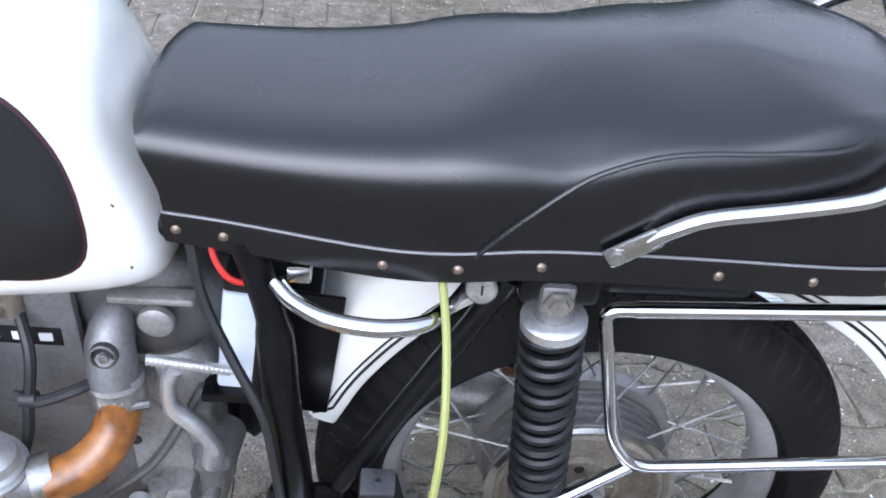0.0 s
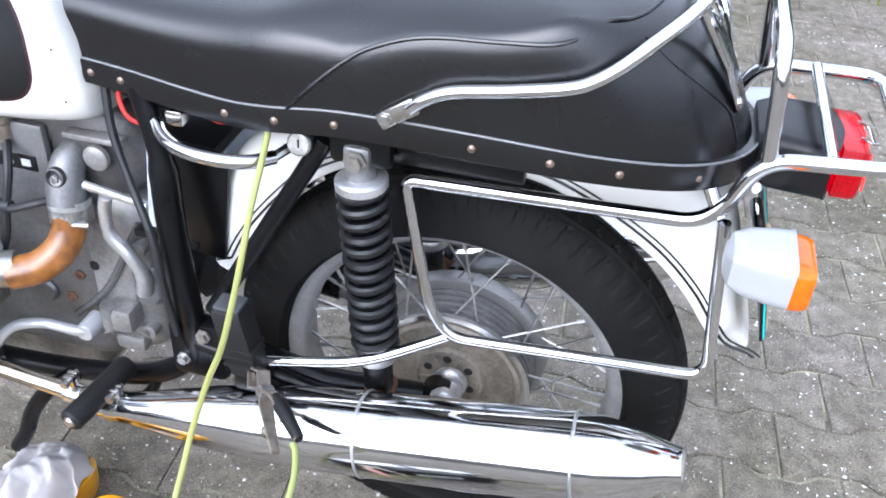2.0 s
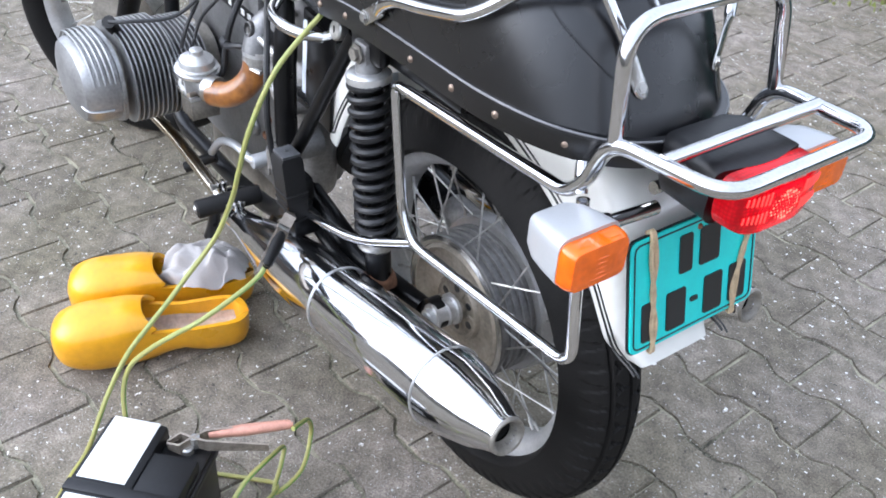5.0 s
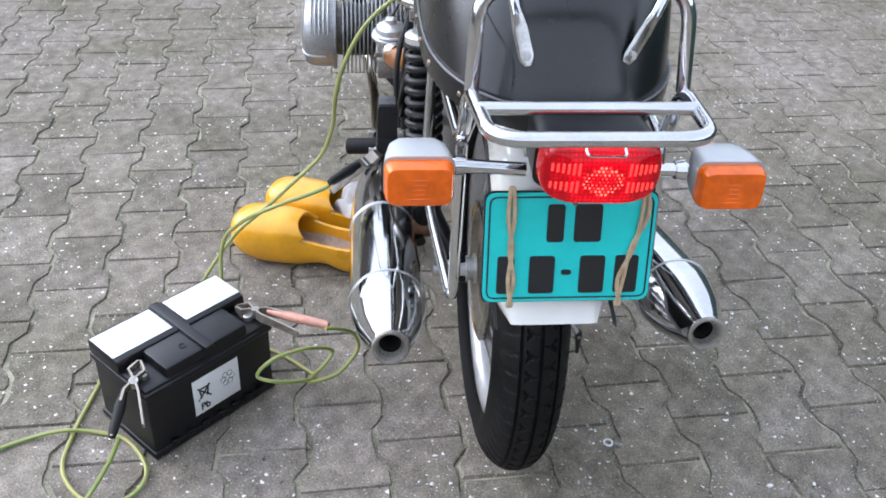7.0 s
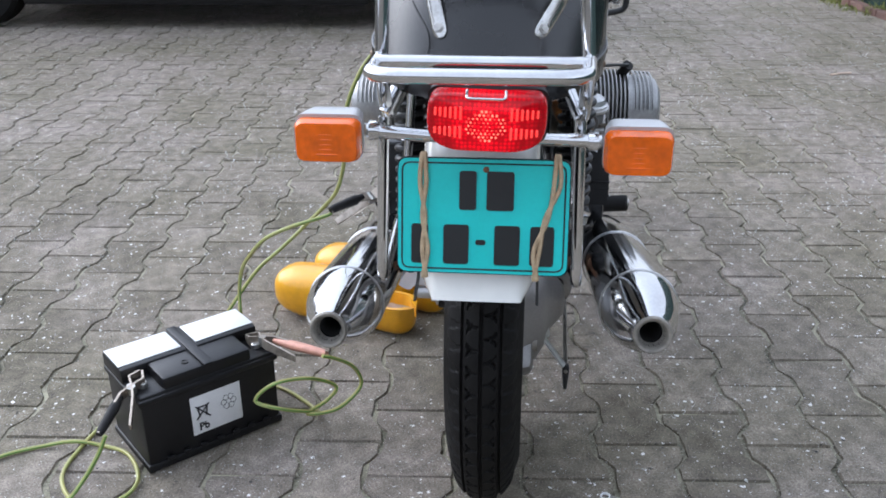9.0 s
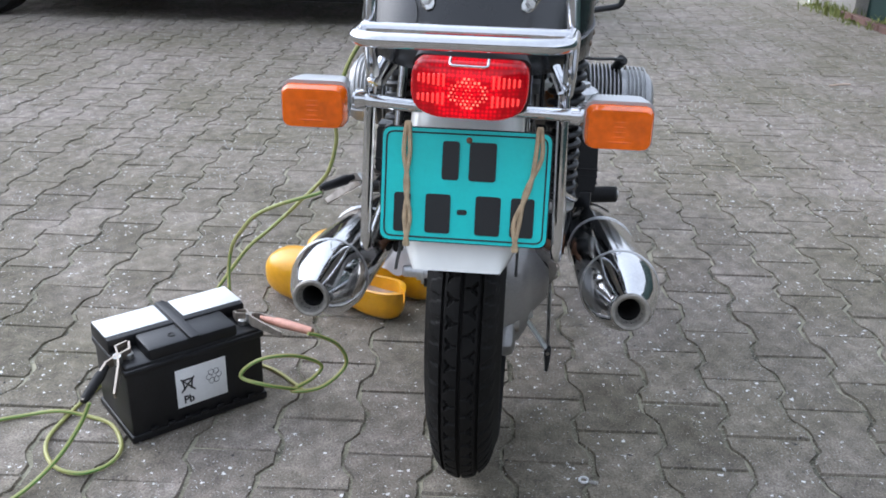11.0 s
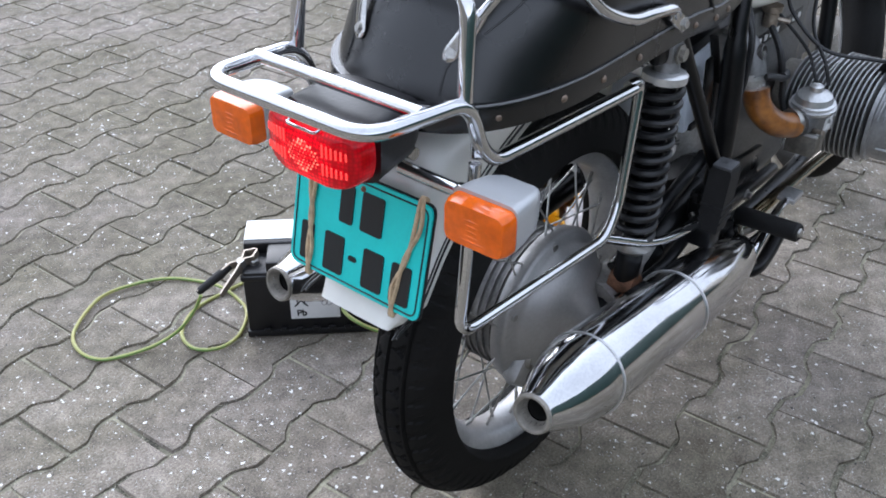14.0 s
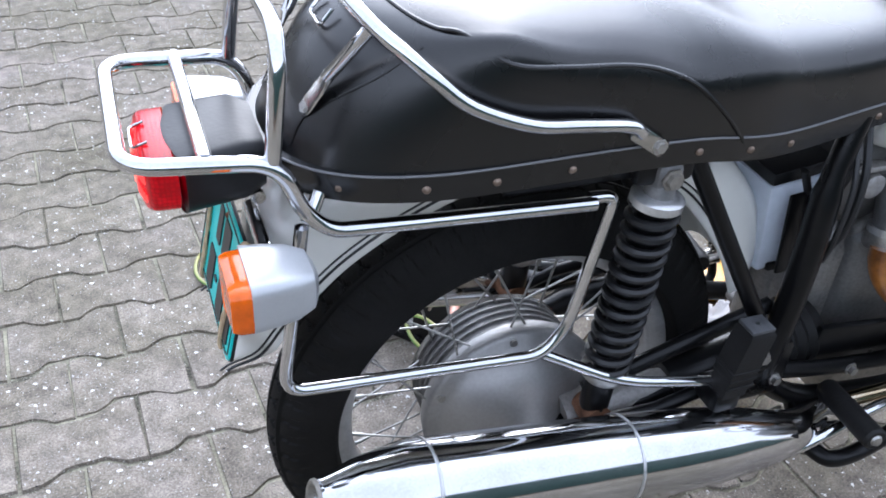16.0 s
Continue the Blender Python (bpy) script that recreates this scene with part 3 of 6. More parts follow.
PAD = mat("maroon_rubber", (0.04, 0.006, 0.01), 0.5)
knee = [(p.x, p.z) for p in bends([(-0.505, 0, 0.745), (-0.51, 0, 0.84), (-0.56, 0, 0.925), (-0.64, 0, 0.945), (-0.8, 0, 0.93), (-0.82, 0, 0.76), (-0.7, 0, 0.74)], 0.05, 6, True)]
knee2 = [(-0.66 + (x + 0.66) * 0.982, 0.835 + (z - 0.835) * 0.97) for x, z in knee]
for s in (-1, 1):
    k = part("knee_rim", patch(knee, (-0.66, 0.835), s, 0.005, TANK_TREE), PAD, tank, "dark red rim of the knee pad", 50)
    part("knee_pad", patch(knee2, (-0.66, 0.835), s, 0.009, TANK_TREE), RUBBER, tank, "black rubber knee pad", 50)
    for x, z in ((-0.487, 0.81), (-0.478, 0.745)):
        hit = TANK_TREE.ray_cast(Vector((x, s * 0.6, z)), Vector((0, -s, 0)))
        if hit[0]:
            part("paint_chip", Shape().lathe([(0, 0.0022), (0.0004, 0.0018), (0.0005, 0.0005)], hit[0], (0, s, 0), 6), RUST, tank)

# rear mudguard
mud_c = [(-0.336, 0.503), (-0.338, 0.575), (-0.304, 0.657), (-0.22, 0.735), (-0.12, 0.775), (0.0, 0.788), (0.12, 0.786), (0.22, 0.77), (0.305, 0.735), (0.345, 0.68), (0.36, 0.615), (0.375, 0.565), (0.392, 0.53)]
mud_e = [(-0.3, 0.492), (-0.266, 0.562), (-0.217, 0.628), (-0.16, 0.682), (-0.085, 0.715), (0.005, 0.73), (0.1, 0.727), (0.18, 0.696), (0.25, 0.653), (0.3, 0.605), (0.33, 0.564), (0.352, 0.536), (0.386, 0.528)]
cl, el = spline([(x, 0, z) for x, z in mud_c], 6), spline([(x, 0, z) for x, z in mud_e], 6)
rings = []
for i, (c, e) in enumerate(zip(cl, el)):
    ring = []
    w = 0.076 - 0.022 * max(0.0, (i / len(cl) - 0.86) / 0.14)
    sec = [(-1.0, 1.0), (-1.0, 0.7), (-0.98, 0.45), (-0.92, 0.24), (-0.78, 0.09), (-0.5, 0.02), (0.0, 0.0), (0.5, 0.02), (0.78, 0.09), (0.92, 0.24), (0.98, 0.45), (1.0, 0.7), (1.0, 1.0)]
    for y, f in sec:
        p = c.lerp(e, f)
        ring.append((p.x, y * w, p.z))
    for y, f in reversed(sec):
        p = c.lerp(e, f) + (AX - c).normalized() * 0.003
        ring.append((p.x, y * (w - 0.003), p.z))
    rings.append(ring)
mudguard = part("rear_mudguard", Shape().rings(rings, True, True), WHITE, bike, "white steel mudguard with twin black pinstripes", 50)
for s in (-1, 1):
    for d, r in ((0.011, 0.0019), (0.0185, 0.0014)):
        line = [e + (c - e).normalized() * d for i, (c, e) in enumerate(zip(cl, el)) if i > 1]
        line.insert(0, Vector((-0.322, 0, 0.4985 + d)))
        part("pinstripe", Shape().tube([(p.x, s * (0.0762), p.z) for p in line], r, 6), STRIPE, mudguard)

# luggage rack
rack = part("luggage_rack", Shape().tube(bends([(-0.013, -0.128, 0.73), (0.285, -0.12, 0.738), (0.312, -0.12, 0.765), (0.335, -0.12, 0.826), (0.475, -0.112, 0.834), (0.475, 0.118, 0.834), (0.335, 0.128, 0.826), (0.312, 0.127, 0.765), (0.285, 0.126, 0.738), (-0.013, 0.134, 0.726)], 0.035, 7), 0.0085, 14), CHROME, bike, "chrome tube luggage rack")
for s in (-1, 1):
    part("side_loop", Shape().tube(bends(side_pts([(-0.008, 0.128, 0.73), (-0.041, 0.129, 0.7295), (-0.003, 0.138, 0.555), (0.026, 0.138, 0.514), (0.12, 0.137, 0.521), (0.342, 0.126, 0.528), (0.314, 0.122, 0.745)], s), 0.03, 7), 0.0075, 12), CHROME, rack)
    part("stay", Shape().tube(bends(side_pts([(0.024, 0.137, 0.514), (-0.08, 0.165, 0.463), (-0.235, 0.178, 0.435)], s), 0.05, 6), 0.0075, 12), CHROME, rack)
    part("upper_stay", Shape().tube(bends(side_pts([(0.308, 0.121, 0.748), (0.292, 0.108, 0.775)], s), 0.02), 0.008, 12), CHROME, rack)
part("backrest_hoop", Shape().tube(bends([(0.34, -0.118, 0.826), (0.326, -0.114, 0.943), (0.326, 0.118, 0.945), (0.34, 0.126, 0.826)], 0.045, 8), 0.0085, 14), CHROME, rack)
part("cross_bar", Shape().tube([(0.4, -0.116, 0.833), (0.4, 0.121, 0.833)], 0.0075, 12), CHROME, rack)

# grab rail on the seat
RAIL = [(-0.028, -0.163, 0.838), (-0.013, -0.166, 0.852), (0.016, -0.166, 0.866), (0.075, -0.165, 0.877), (0.133, -0.166, 0.891), (0.157, -0.162, 0.901), (0.179, -0.154, 0.916), (0.2, -0.143, 0.934), (0.222, -0.122, 0.95), (0.24, -0.088, 0.959), (0.252, -0.048, 0.964), (0.259, 0.01, 0.968), (0.262, 0.07, 0.969), (0.258, 0.112, 0.966), (0.243, 0.14, 0.951), (0.224, 0.158, 0.936), (0.2, 0.17, 0.915), (0.163, 0.175, 0.885), (0.1, 0.176, 0.859), (0.044, 0.175, 0.851), (-0.012, 0.172, 0.842), (-0.03, 0.169, 0.83)]
rail = part("grab_rail", Shape().tube(spline(RAIL, 5), 0.0075, 12), CHROME, bike, "chrome grab rail along the seat")
for s in (-1, 1):
    part("rail_foot", Shape().box((0.05, 0.006, 0.02), (-0.041, s * 0.167 + 0.002, 0.831 if s < 0 else 0.82), 0.003, Euler((0, -0.6, 0)).to_matrix()), CHROME_OLD, rail)
    bolt(rail, (-0.054, s * 0.17 + 0.002, 0.823 if s < 0 else 0.812), (0, s, 0), 0.006, 0.004)
    by = -0.05 if s < 0 else 0.068
    hit = SEAT_TREE.ray_cast(Vector((0.6, by, 0.854)), Vector((-1, 0, 0)))
    at, nrm = hit[0], hit[1].normalized() * (1 if hit[1].x > 0 else -1)
    hi = Vector((0.244, -0.08, 0.958)) if s < 0 else Vector((0.247, 0.134, 0.954))
    foot = at + nrm * 0.006 + Vector((0, 0, -0.008))
    knee_p = hi.lerp(foot, 0.6) + nrm * 0.004
    way = (foot - knee_p).normalized()
    across = nrm.cross(way).normalized()
    rings = []
    for p, w, t in ((knee_p - way * 0.004, 0.0066, 0.0062), (knee_p + way * 0.008, 0.008, 0.0032), (knee_p + way * 0.016, 0.0088, 0.0022), (foot - way * 0.004, 0.0088, 0.0022), (foot + way * 0.003, 0.0075, 0.0022), (foot + way * 0.0075, 0.004, 0.002)):
        rings.append([p + across * math.cos(2 * math.pi * i / 14) * w + nrm * math.sin(2 * math.pi * i / 14) * t for i in range(14)])
    strut = part("rail_strut", Shape().tube([hi, knee_p], 0.0066, 12), CHROME, rail, "chrome strut with a flattened end")
    part("flat_end", Shape().rings(rings), CHROME_OLD, strut, "flattened bolted tube end")
    bolt(strut, foot - way * 0.004 + nrm * 0.002, nrm, 0.0045, 0.003, STEEL)

# silencers
for s in (-1, 1):
    a, b = Vector((-0.455, s * 0.205, 0.308)), Vector((0.336, s * 0.218 + 0.013, 0.455 + 0.006 * s))
    d = (b - a)
    prof = [(0.0, 0.0195), (0.03, 0.021), (0.1, 0.028), (0.22, 0.044), (0.32, 0.052), (0.42, 0.0555), (0.62, 0.057), (0.83, 0.057), (0.88, 0.054), (0.94, 0.0415), (0.975, 0.03), (0.99, 0.0265), (0.998, 0.0255), (1.0, 0.024), (0.9988, 0.0213), (0.992, 0.0174), (0.978, 0.0149)]
    if s > 0:
        prof = [(0.15, 0.0335)] + prof[3:]
    L = d.length
    can = part("silencer", Shape().lathe([(p * L, r) for p, r in prof] + [(0.97 * L, 0.0147)], a, d, 48, False), CHROME, bike, "chrome cigar silencer with weld bands")
    part("silencer_bore", Shape().lathe([(0.977 * L, 0.0146), (0.97 * L, 0.0144), (0.9 * L, 0.0142), (0.9 * L, 0.001)], a, d, 24, False), SOOT, can, "sooty silencer outlet")
    part("outlet_lip", Shape().lathe([(0.996 * L, 0.0262), (0.9995 * L, 0.0255), (1.0012 * L, 0.0238), (1.0002 * L, 0.0208), (0.993 * L, 0.0176), (0.98 * L, 0.0152)], a, d, 32, False), ALU_DIRTY, can, "dull grey outlet lip")
    for p in (0.5, 0.84):
        part("weld_band", Shape().lathe([(p * L - 0.0022, 0.0566), (p * L - 0.001, 0.058), (p * L + 0.001, 0.058), (p * L + 0.0022, 0.0566)], a, d, 48, False), ALU_BRIGHT, can)
    inner = [(-0.43, -0.205, 0.313)] if s < 0 else [(-0.5, 0.154, 0.296), (-0.46, 0.153, 0.29)]
    if s > 0:
        neck = spline([(-0.33, 0.2065, 0.3318), (-0.37, 0.197, 0.32), (-0.415, 0.175, 0.303), (-0.465, 0.152, 0.289)], 6)
        part("silencer_neck", Shape().tube(neck, [0.0345 - 0.0145 * (i / (len(neck) - 1)) for i in range(len(neck))], 32), CHROME, can, "bent chrome silencer neck", 60)
    pipe = part("exhaust_pipe", Shape().tube(bends([(-0.78, s * 0.3, 0.44), (-0.88, s * 0.31, 0.41), (-0.91, s * 0.22, 0.365)] + ([(-0.7, -0.205, 0.343), (-0.523, -0.205, 0.32)] if s < 0 else [(-0.8, 0.198, 0.35), (-0.75, 0.19, 0.342), (-0.62, 0.172, 0.32)]) + inner, 0.05, 8), 0.0122, 20), HEADER, bike, "chrome exhaust header pipe with golden heat tint")
    for at, way in (((-0.5, -0.205, 0.318), (1, 0, -0.12)), ((-0.432, -0.205, 0.3125), d)) if s < 0 else (((-0.475, 0.15, 0.287), (1, 0.15, 0.15)),):
        at = Vector(at)
        grip = part("pipe_clamp", Shape().lathe([(-0.011, 0.012), (-0.011, 0.0155 if at.x < -0.45 else 0.0225), (0.011, 0.0155 if at.x < -0.45 else 0.0225), (0.011, 0.012)], at, way, 24), CHROME_OLD, pipe)
        part("clamp_ears", Shape().box((0.016, 0.006, 0.02), at + Vector((0, -0.005, 0.028)), 0.0015).box((0.016, 0.006, 0.02), at + Vector((0, 0.005, 0.028)), 0.0015), CHROME_OLD, grip)
        part("clamp_bolt", Shape().lathe([(-0.014, 0.0045), (0.014, 0.0045), (0.014, 0.0065), (0.019, 0.0065)], at + Vector((0, 0, 0.03)), (0, s, 0), 8), STEEL, grip)

# number plate
PC = Vector((0.3835, 0.007, 0.641))
tilt = Euler((0, -0.215, 0)).to_matrix()


def on_plate(y, z, d):
    return PC + tilt @ Vector((d, y, z))


def plate_slab(w, h, r, t, d, yc=0.0, zc=0.0):
    pts = [(p.y, p.z) for p in bends([(0, -w, -h), (0, w, -h), (0, w, h), (0, -w, h)], r, 4, True)]
    return Shape().rings([[on_plate(yc + y * k, zc + z * k, d + e) for y, z in pts] for k, e in ((1, -t), (1, 0), (0.998, 0.0006))], True, True)


plate = part("number_plate", plate_slab(0.1035, 0.07, 0.012, 0.0022, 0.0), TEAL, bike, "teal number plate with black bars", 30)
part("plate_back", plate_slab(0.105, 0.0715, 0.012, 0.003, -0.0024), PLASTIC, plate)
edge = [on_plate(p.y, p.z, 0.0008) for p in bends([(0, -0.0985, -0.065), (0, 0.0985, -0.065), (0, 0.0985, 0.065), (0, -0.0985, 0.065)], 0.01, 4, True)]
part("plate_edge", Shape().tube(edge, 0.0011, 6, True), INK, plate)
for u0, u1, v0, v1 in ((0.36, 0.46, 0.1, 0.44), (0.52, 0.68, 0.1, 0.44), (0.08, 0.18, 0.57, 0.92), (0.27, 0.42, 0.57, 0.92), (0.46, 0.52, 0.7, 0.745), (0.57, 0.72, 0.57, 0.92), (0.78, 0.92, 0.57, 0.92)):
    part("character_bar", plate_slab(0.1035 * (u1 - u0), 0.07 * (v1 - v0), 0.004, 0.001, 0.0016, 0.207 * ((u0 + u1) / 2 - 0.5), -0.14 * ((v0 + v1) / 2 - 0.5)), INK, plate)
part("plate_screw", Shape().lathe([(0, 0.004), (0.002, 0.003), (0.003, 0.001)], on_plate(0.003, 0.058, 0.0004), tilt @ Vector((1, 0, 0)), 10), RUST, plate)
for top, bot in ((-0.073, -0.07), (0.088, 0.066)):
    for o in (-0.0016, 0.0018):
        pts = [on_plate(top + o, 0.073, -0.006), on_plate(top + o, 0.074, 0.002), on_plate(top + o * 2.2, 0.04, 0.003 + abs(o) * 0.5), on_plate((top + bot) / 2 - o, 0.0, 0.003), on_plate(bot + o * 2, -0.04, 0.003), on_plate(bot - o, -0.0735, 0.002), on_plate(bot, -0.073, -0.006)]
        part("rubber_band", Shape().tube(spline(pts, 5), 0.0028, 6), BAND, plate, "twisted tan rubber band")

# tail lamp


def rounded_face(w, h, r, x, yc, zc, bow=0.0, n=5):
    return [(x - bow * (p.y / w) ** 2, yc + p.y, zc + p.z) for p in bends([(0, -w, -h), (0, 0, -h * 1.0), (0, w, -h), (0, w, 0), (0, w, h), (0, 0, h), (0, -w, h), (0, -w, 0)], r, n, True)]


lamp = part("tail_lamp", Shape().rings([rounded_face(0.05, 0.026, 0.02, 0.335, 0.011, 0.785), rounded_face(0.062, 0.033, 0.022, 0.36, 0.009, 0.784, 0.006), rounded_face(0.067, 0.0315, 0.02, 0.425, 0.013, 0.78, 0.012), rounded_face(0.0675, 0.0315, 0.02, 0.43, 0.013, 0.779, 0.014)], True, True), PLASTIC, bike, "tail lamp with black housing and red lens", 40)


def lens_face(w, h, x, bow, r=0.016):
    """Barrel outline: nearly straight on top, cut corners below."""
    pts = [(0, -w * 0.6, -h), (0, w * 0.6, -h), (0, w * 0.93, -h * 0.72), (0, w, 0), (0, w * 0.97, h * 0.7), (0, w * 0.85, h), (0, -w * 0.85, h), (0, -w * 0.97, h * 0.7), (0, -w, 0), (0, -w * 0.93, -h * 0.72)]
    return [(x - bow * (p.y / w) ** 2, 0.013 + p.y, 0.778 + p.z) for p in bends(pts, r, 3, True)]


part("tail_lens", Shape().rings([lens_face(0.067, 0.032, 0.43, 0.008), lens_face(0.0665, 0.0317, 0.451, 0.009), lens_face(0.065, 0.0308, 0.456, 0.009), lens_face(0.061, 0.0285, 0.4585, 0.008), lens_face(0.03, 0.014, 0.461, 0.003, 0.008), lens_face(0.01, 0.005, 0.4615, 0.0, 0.003)], True, True), LIT, lamp, "ribbed red lens", 50)
for iy in range(-5, 6):
    for iz in range(-4, 5):
        y, z = iy * 0.0046 + (0.0023 if iz % 2 else 0), iz * 0.004
        if (y / 0.022) ** 2 + (z / 0.0165) ** 2 < 1:
            part("lens_bead", Shape().lathe([(-0.0005, 0.0017), (0.0006, 0.0013), (0.001, 0.0004)], (0.4607 - 0.003 * (y / 0.03) ** 2, 0.013 + y, 0.777 + z), (1, 0, 0), 6), RED_GLOW if (iy * 7 + iz * 5) % 3 else RED_DIM, lamp)
for sgn in (-1, 1):
    for k in range(6):
        for z, h in ((0.7905, 0.015), (0.7695, 0.014)):
            y = sgn * (0.0275 + 0.0056 * k)
            part("lens_prism", Shape().box((0.0016, 0.0028, h - 0.0012 * k), (0.4606 - 4.4 * max(0.0, abs(y) - 0.02) ** 2 - 0.0009, 0.013 + y, z), 0.0006, segs=1), RED_DIM, lamp)
part("lamp_clip", Shape().tube(bends([(0.445, -0.009, 0.8125), (0.4605, -0.009, 0.807), (0.4605, 0.033, 0.807), (0.445, 0.033, 0.8125)], 0.005), 0.0017, 8), CHROME, lamp, "chrome wire clip")
part("lamp_bracket", Shape().tube([(0.345, -0.05, 0.752), (0.345, 0.065, 0.75)], 0.0075, 12), CHROME_OLD, lamp)

# indicators
for s in (-1, 1):
    yc, zc = s * 0.1815 + 0.0045, 0.734 - 0.004 * s
    ind = part("indicator", Shape().rings([rounded_face(0.014, 0.012, 0.008, 0.316, yc, zc), rounded_face(0.026, 0.02, 0.013, 0.322, yc, zc), rounded_face(0.034, 0.0245, 0.015, 0.338, yc, zc), rounded_face(0.038, 0.0265, 0.015, 0.36, yc, zc), rounded_face(0.0405, 0.0275, 0.014, 0.382, yc, zc)], True, True), SILVER, bike, "silver indicator with amber lens", 35)
    part("amber_lens", Shape().rings([rounded_face(0.0395, 0.0255, 0.013, 0.381, yc, zc - 0.002), rounded_face(0.039, 0.025, 0.013, 0.394, yc, zc - 0.002), rounded_face(0.036, 0.023, 0.011, 0.401, yc, zc - 0.002), rounded_face(0.015, 0.01, 0.006, 0.403, yc, zc - 0.002)], True, True), AMBER, ind, "amber lens", 35)
    for j in range(5):
        part("lens_rib", Shape().tube([(0.4005, yc - 0.026, zc - 0.016 + j * 0.006), (0.4026, yc, zc - 0.016 + j * 0.006), (0.4005, yc + 0.026, zc - 0.016 + j * 0.006)], 0.0011, 6), AMBER, ind)
    part("stem", Shape().tube([(0.352, s * 0.05, 0.732), (0.352, yc - s * 0.04, zc)], 0.0085, 12).lathe([(0, 0.011), (0.012, 0.013)], (0.352, yc - s * 0.056, zc), (0, s, 0), 12), CHROME, ind)

# frame
frame_part = part("frame", Shape().tube(bends([(-0.5, -0.07, 0.77), (-0.36, -0.115, 0.768), (0.2, -0.115, 0.772), (0.27, -0.06, 0.772), (0.27, 0.06, 0.772), (0.2, 0.115, 0.772), (-0.36, 0.115, 0.768), (-0.5, 0.07, 0.77)], 0.06, 6), 0.012, 10), BLACK, bike, "black steel tube frame")
for s in (-1, 1):
    part("down_tube", Shape().tube(spline(side_pts([(-0.375, 0.118, 0.785), (-0.352, 0.13, 0.7), (-0.345, 0.14, 0.6), (-0.335, 0.146, 0.49), (-0.33, 0.14, 0.385)], s), 5), [0.015] * 6 + [0.019] * 15, 14), BLACK, frame_part)
    part("diagonal_tube", Shape().tube(side_pts([(-0.135, 0.132, 0.765), (-0.285, 0.165, 0.5)], s), 0.0115, 12), BLACK, frame_part)
    part("cradle_tube", Shape().tube(bends(side_pts([(-0.3, 0.14, 0.42), (-0.4, 0.135, 0.315), (-0.6, 0.13, 0.275), (-0.95, 0.12, 0.262), (-1.02, 0.05, 0.75)], s), 0.09, 7), 0.0165, 12), BLACK, frame_part)
    part("pivot_plate", Shape().box((0.085, 0.035, 0.1), (-0.325, s * 0.14, 0.405), 0.012), BLACK, frame_part)
    bolt(frame_part, (-0.31, s * 0.16, 0.44), (0, s, 0), 0.0075, 0.007, ALU_DIRTY)
    bolt(frame_part, (-0.345, s * 0.158, 0.39), (0, s, 0), 0.007, 0.008)
    if s > 0:
        # black tube, and a plate added to darken the engine's lower side
        part("brake_bracket", Shape().box((0.19, 0.014, 0.075), (-0.545, 0.109, 0.372), 0.006, Euler((0, -0.12, 0)).to_matrix()).tube(spline([(-0.35, 0.142, 0.39), (-0.45, 0.138, 0.366), (-0.56, 0.135, 0.35), (-0.68, 0.13, 0.335)], 5), 0.0125, 12), BLACK, frame_part)
        bolt(frame_part, (-0.5, 0.15, 0.36), (0, 1, 0), 0.007, 0.008)
    part("shock_mount", Shape().box((0.075, 0.02, 0.06), (-0.09, s * 0.137, 0.775), 0.008), BLACK, frame_part)
    part("seat_rail", Shape().box((0.19, 0.012, 0.044), (0.0, s * 0.117, 0.764), 0.005), BLACK, frame_part)
    arm = part("swing_arm", Shape().tube(side_pts([(-0.34, 0.105, 0.385), (-0.15, 0.115, 0.362), (-0.02, 0.082 if s < 0 else 0.112, 0.345)], s), [0.024, 0.021, 0.017], 14).lathe([(-0.013, 0.02), (-0.011, 0.026), (0.011, 0.026), (0.013, 0.02)], (0.004, s * (0.074 if s < 0 else 0.1), 0.346), (0, 1, 0), 20), BLACK, bike, "black swing arm")
    if s > 0:
        part("upper_stay", Shape().tube([(-0.33, 0.12, 0.5), (-0.15, 0.12, 0.445), (-0.06, 0.115, 0.41)], 0.0115, 12), BLACK, arm)
        part("shaft_tube", Shape().tube([(-0.38, 0.095, 0.4), (-0.2, 0.1, 0.372)], 0.034, 18), BLACK, arm)
    part("lower_stay", Shape().tube(side_pts([(-0.33, 0.15, 0.42), (-0.15, 0.16, 0.39), (-0.04, 0.14, 0.37)], s), 0.01, 10), BLACK, arm)

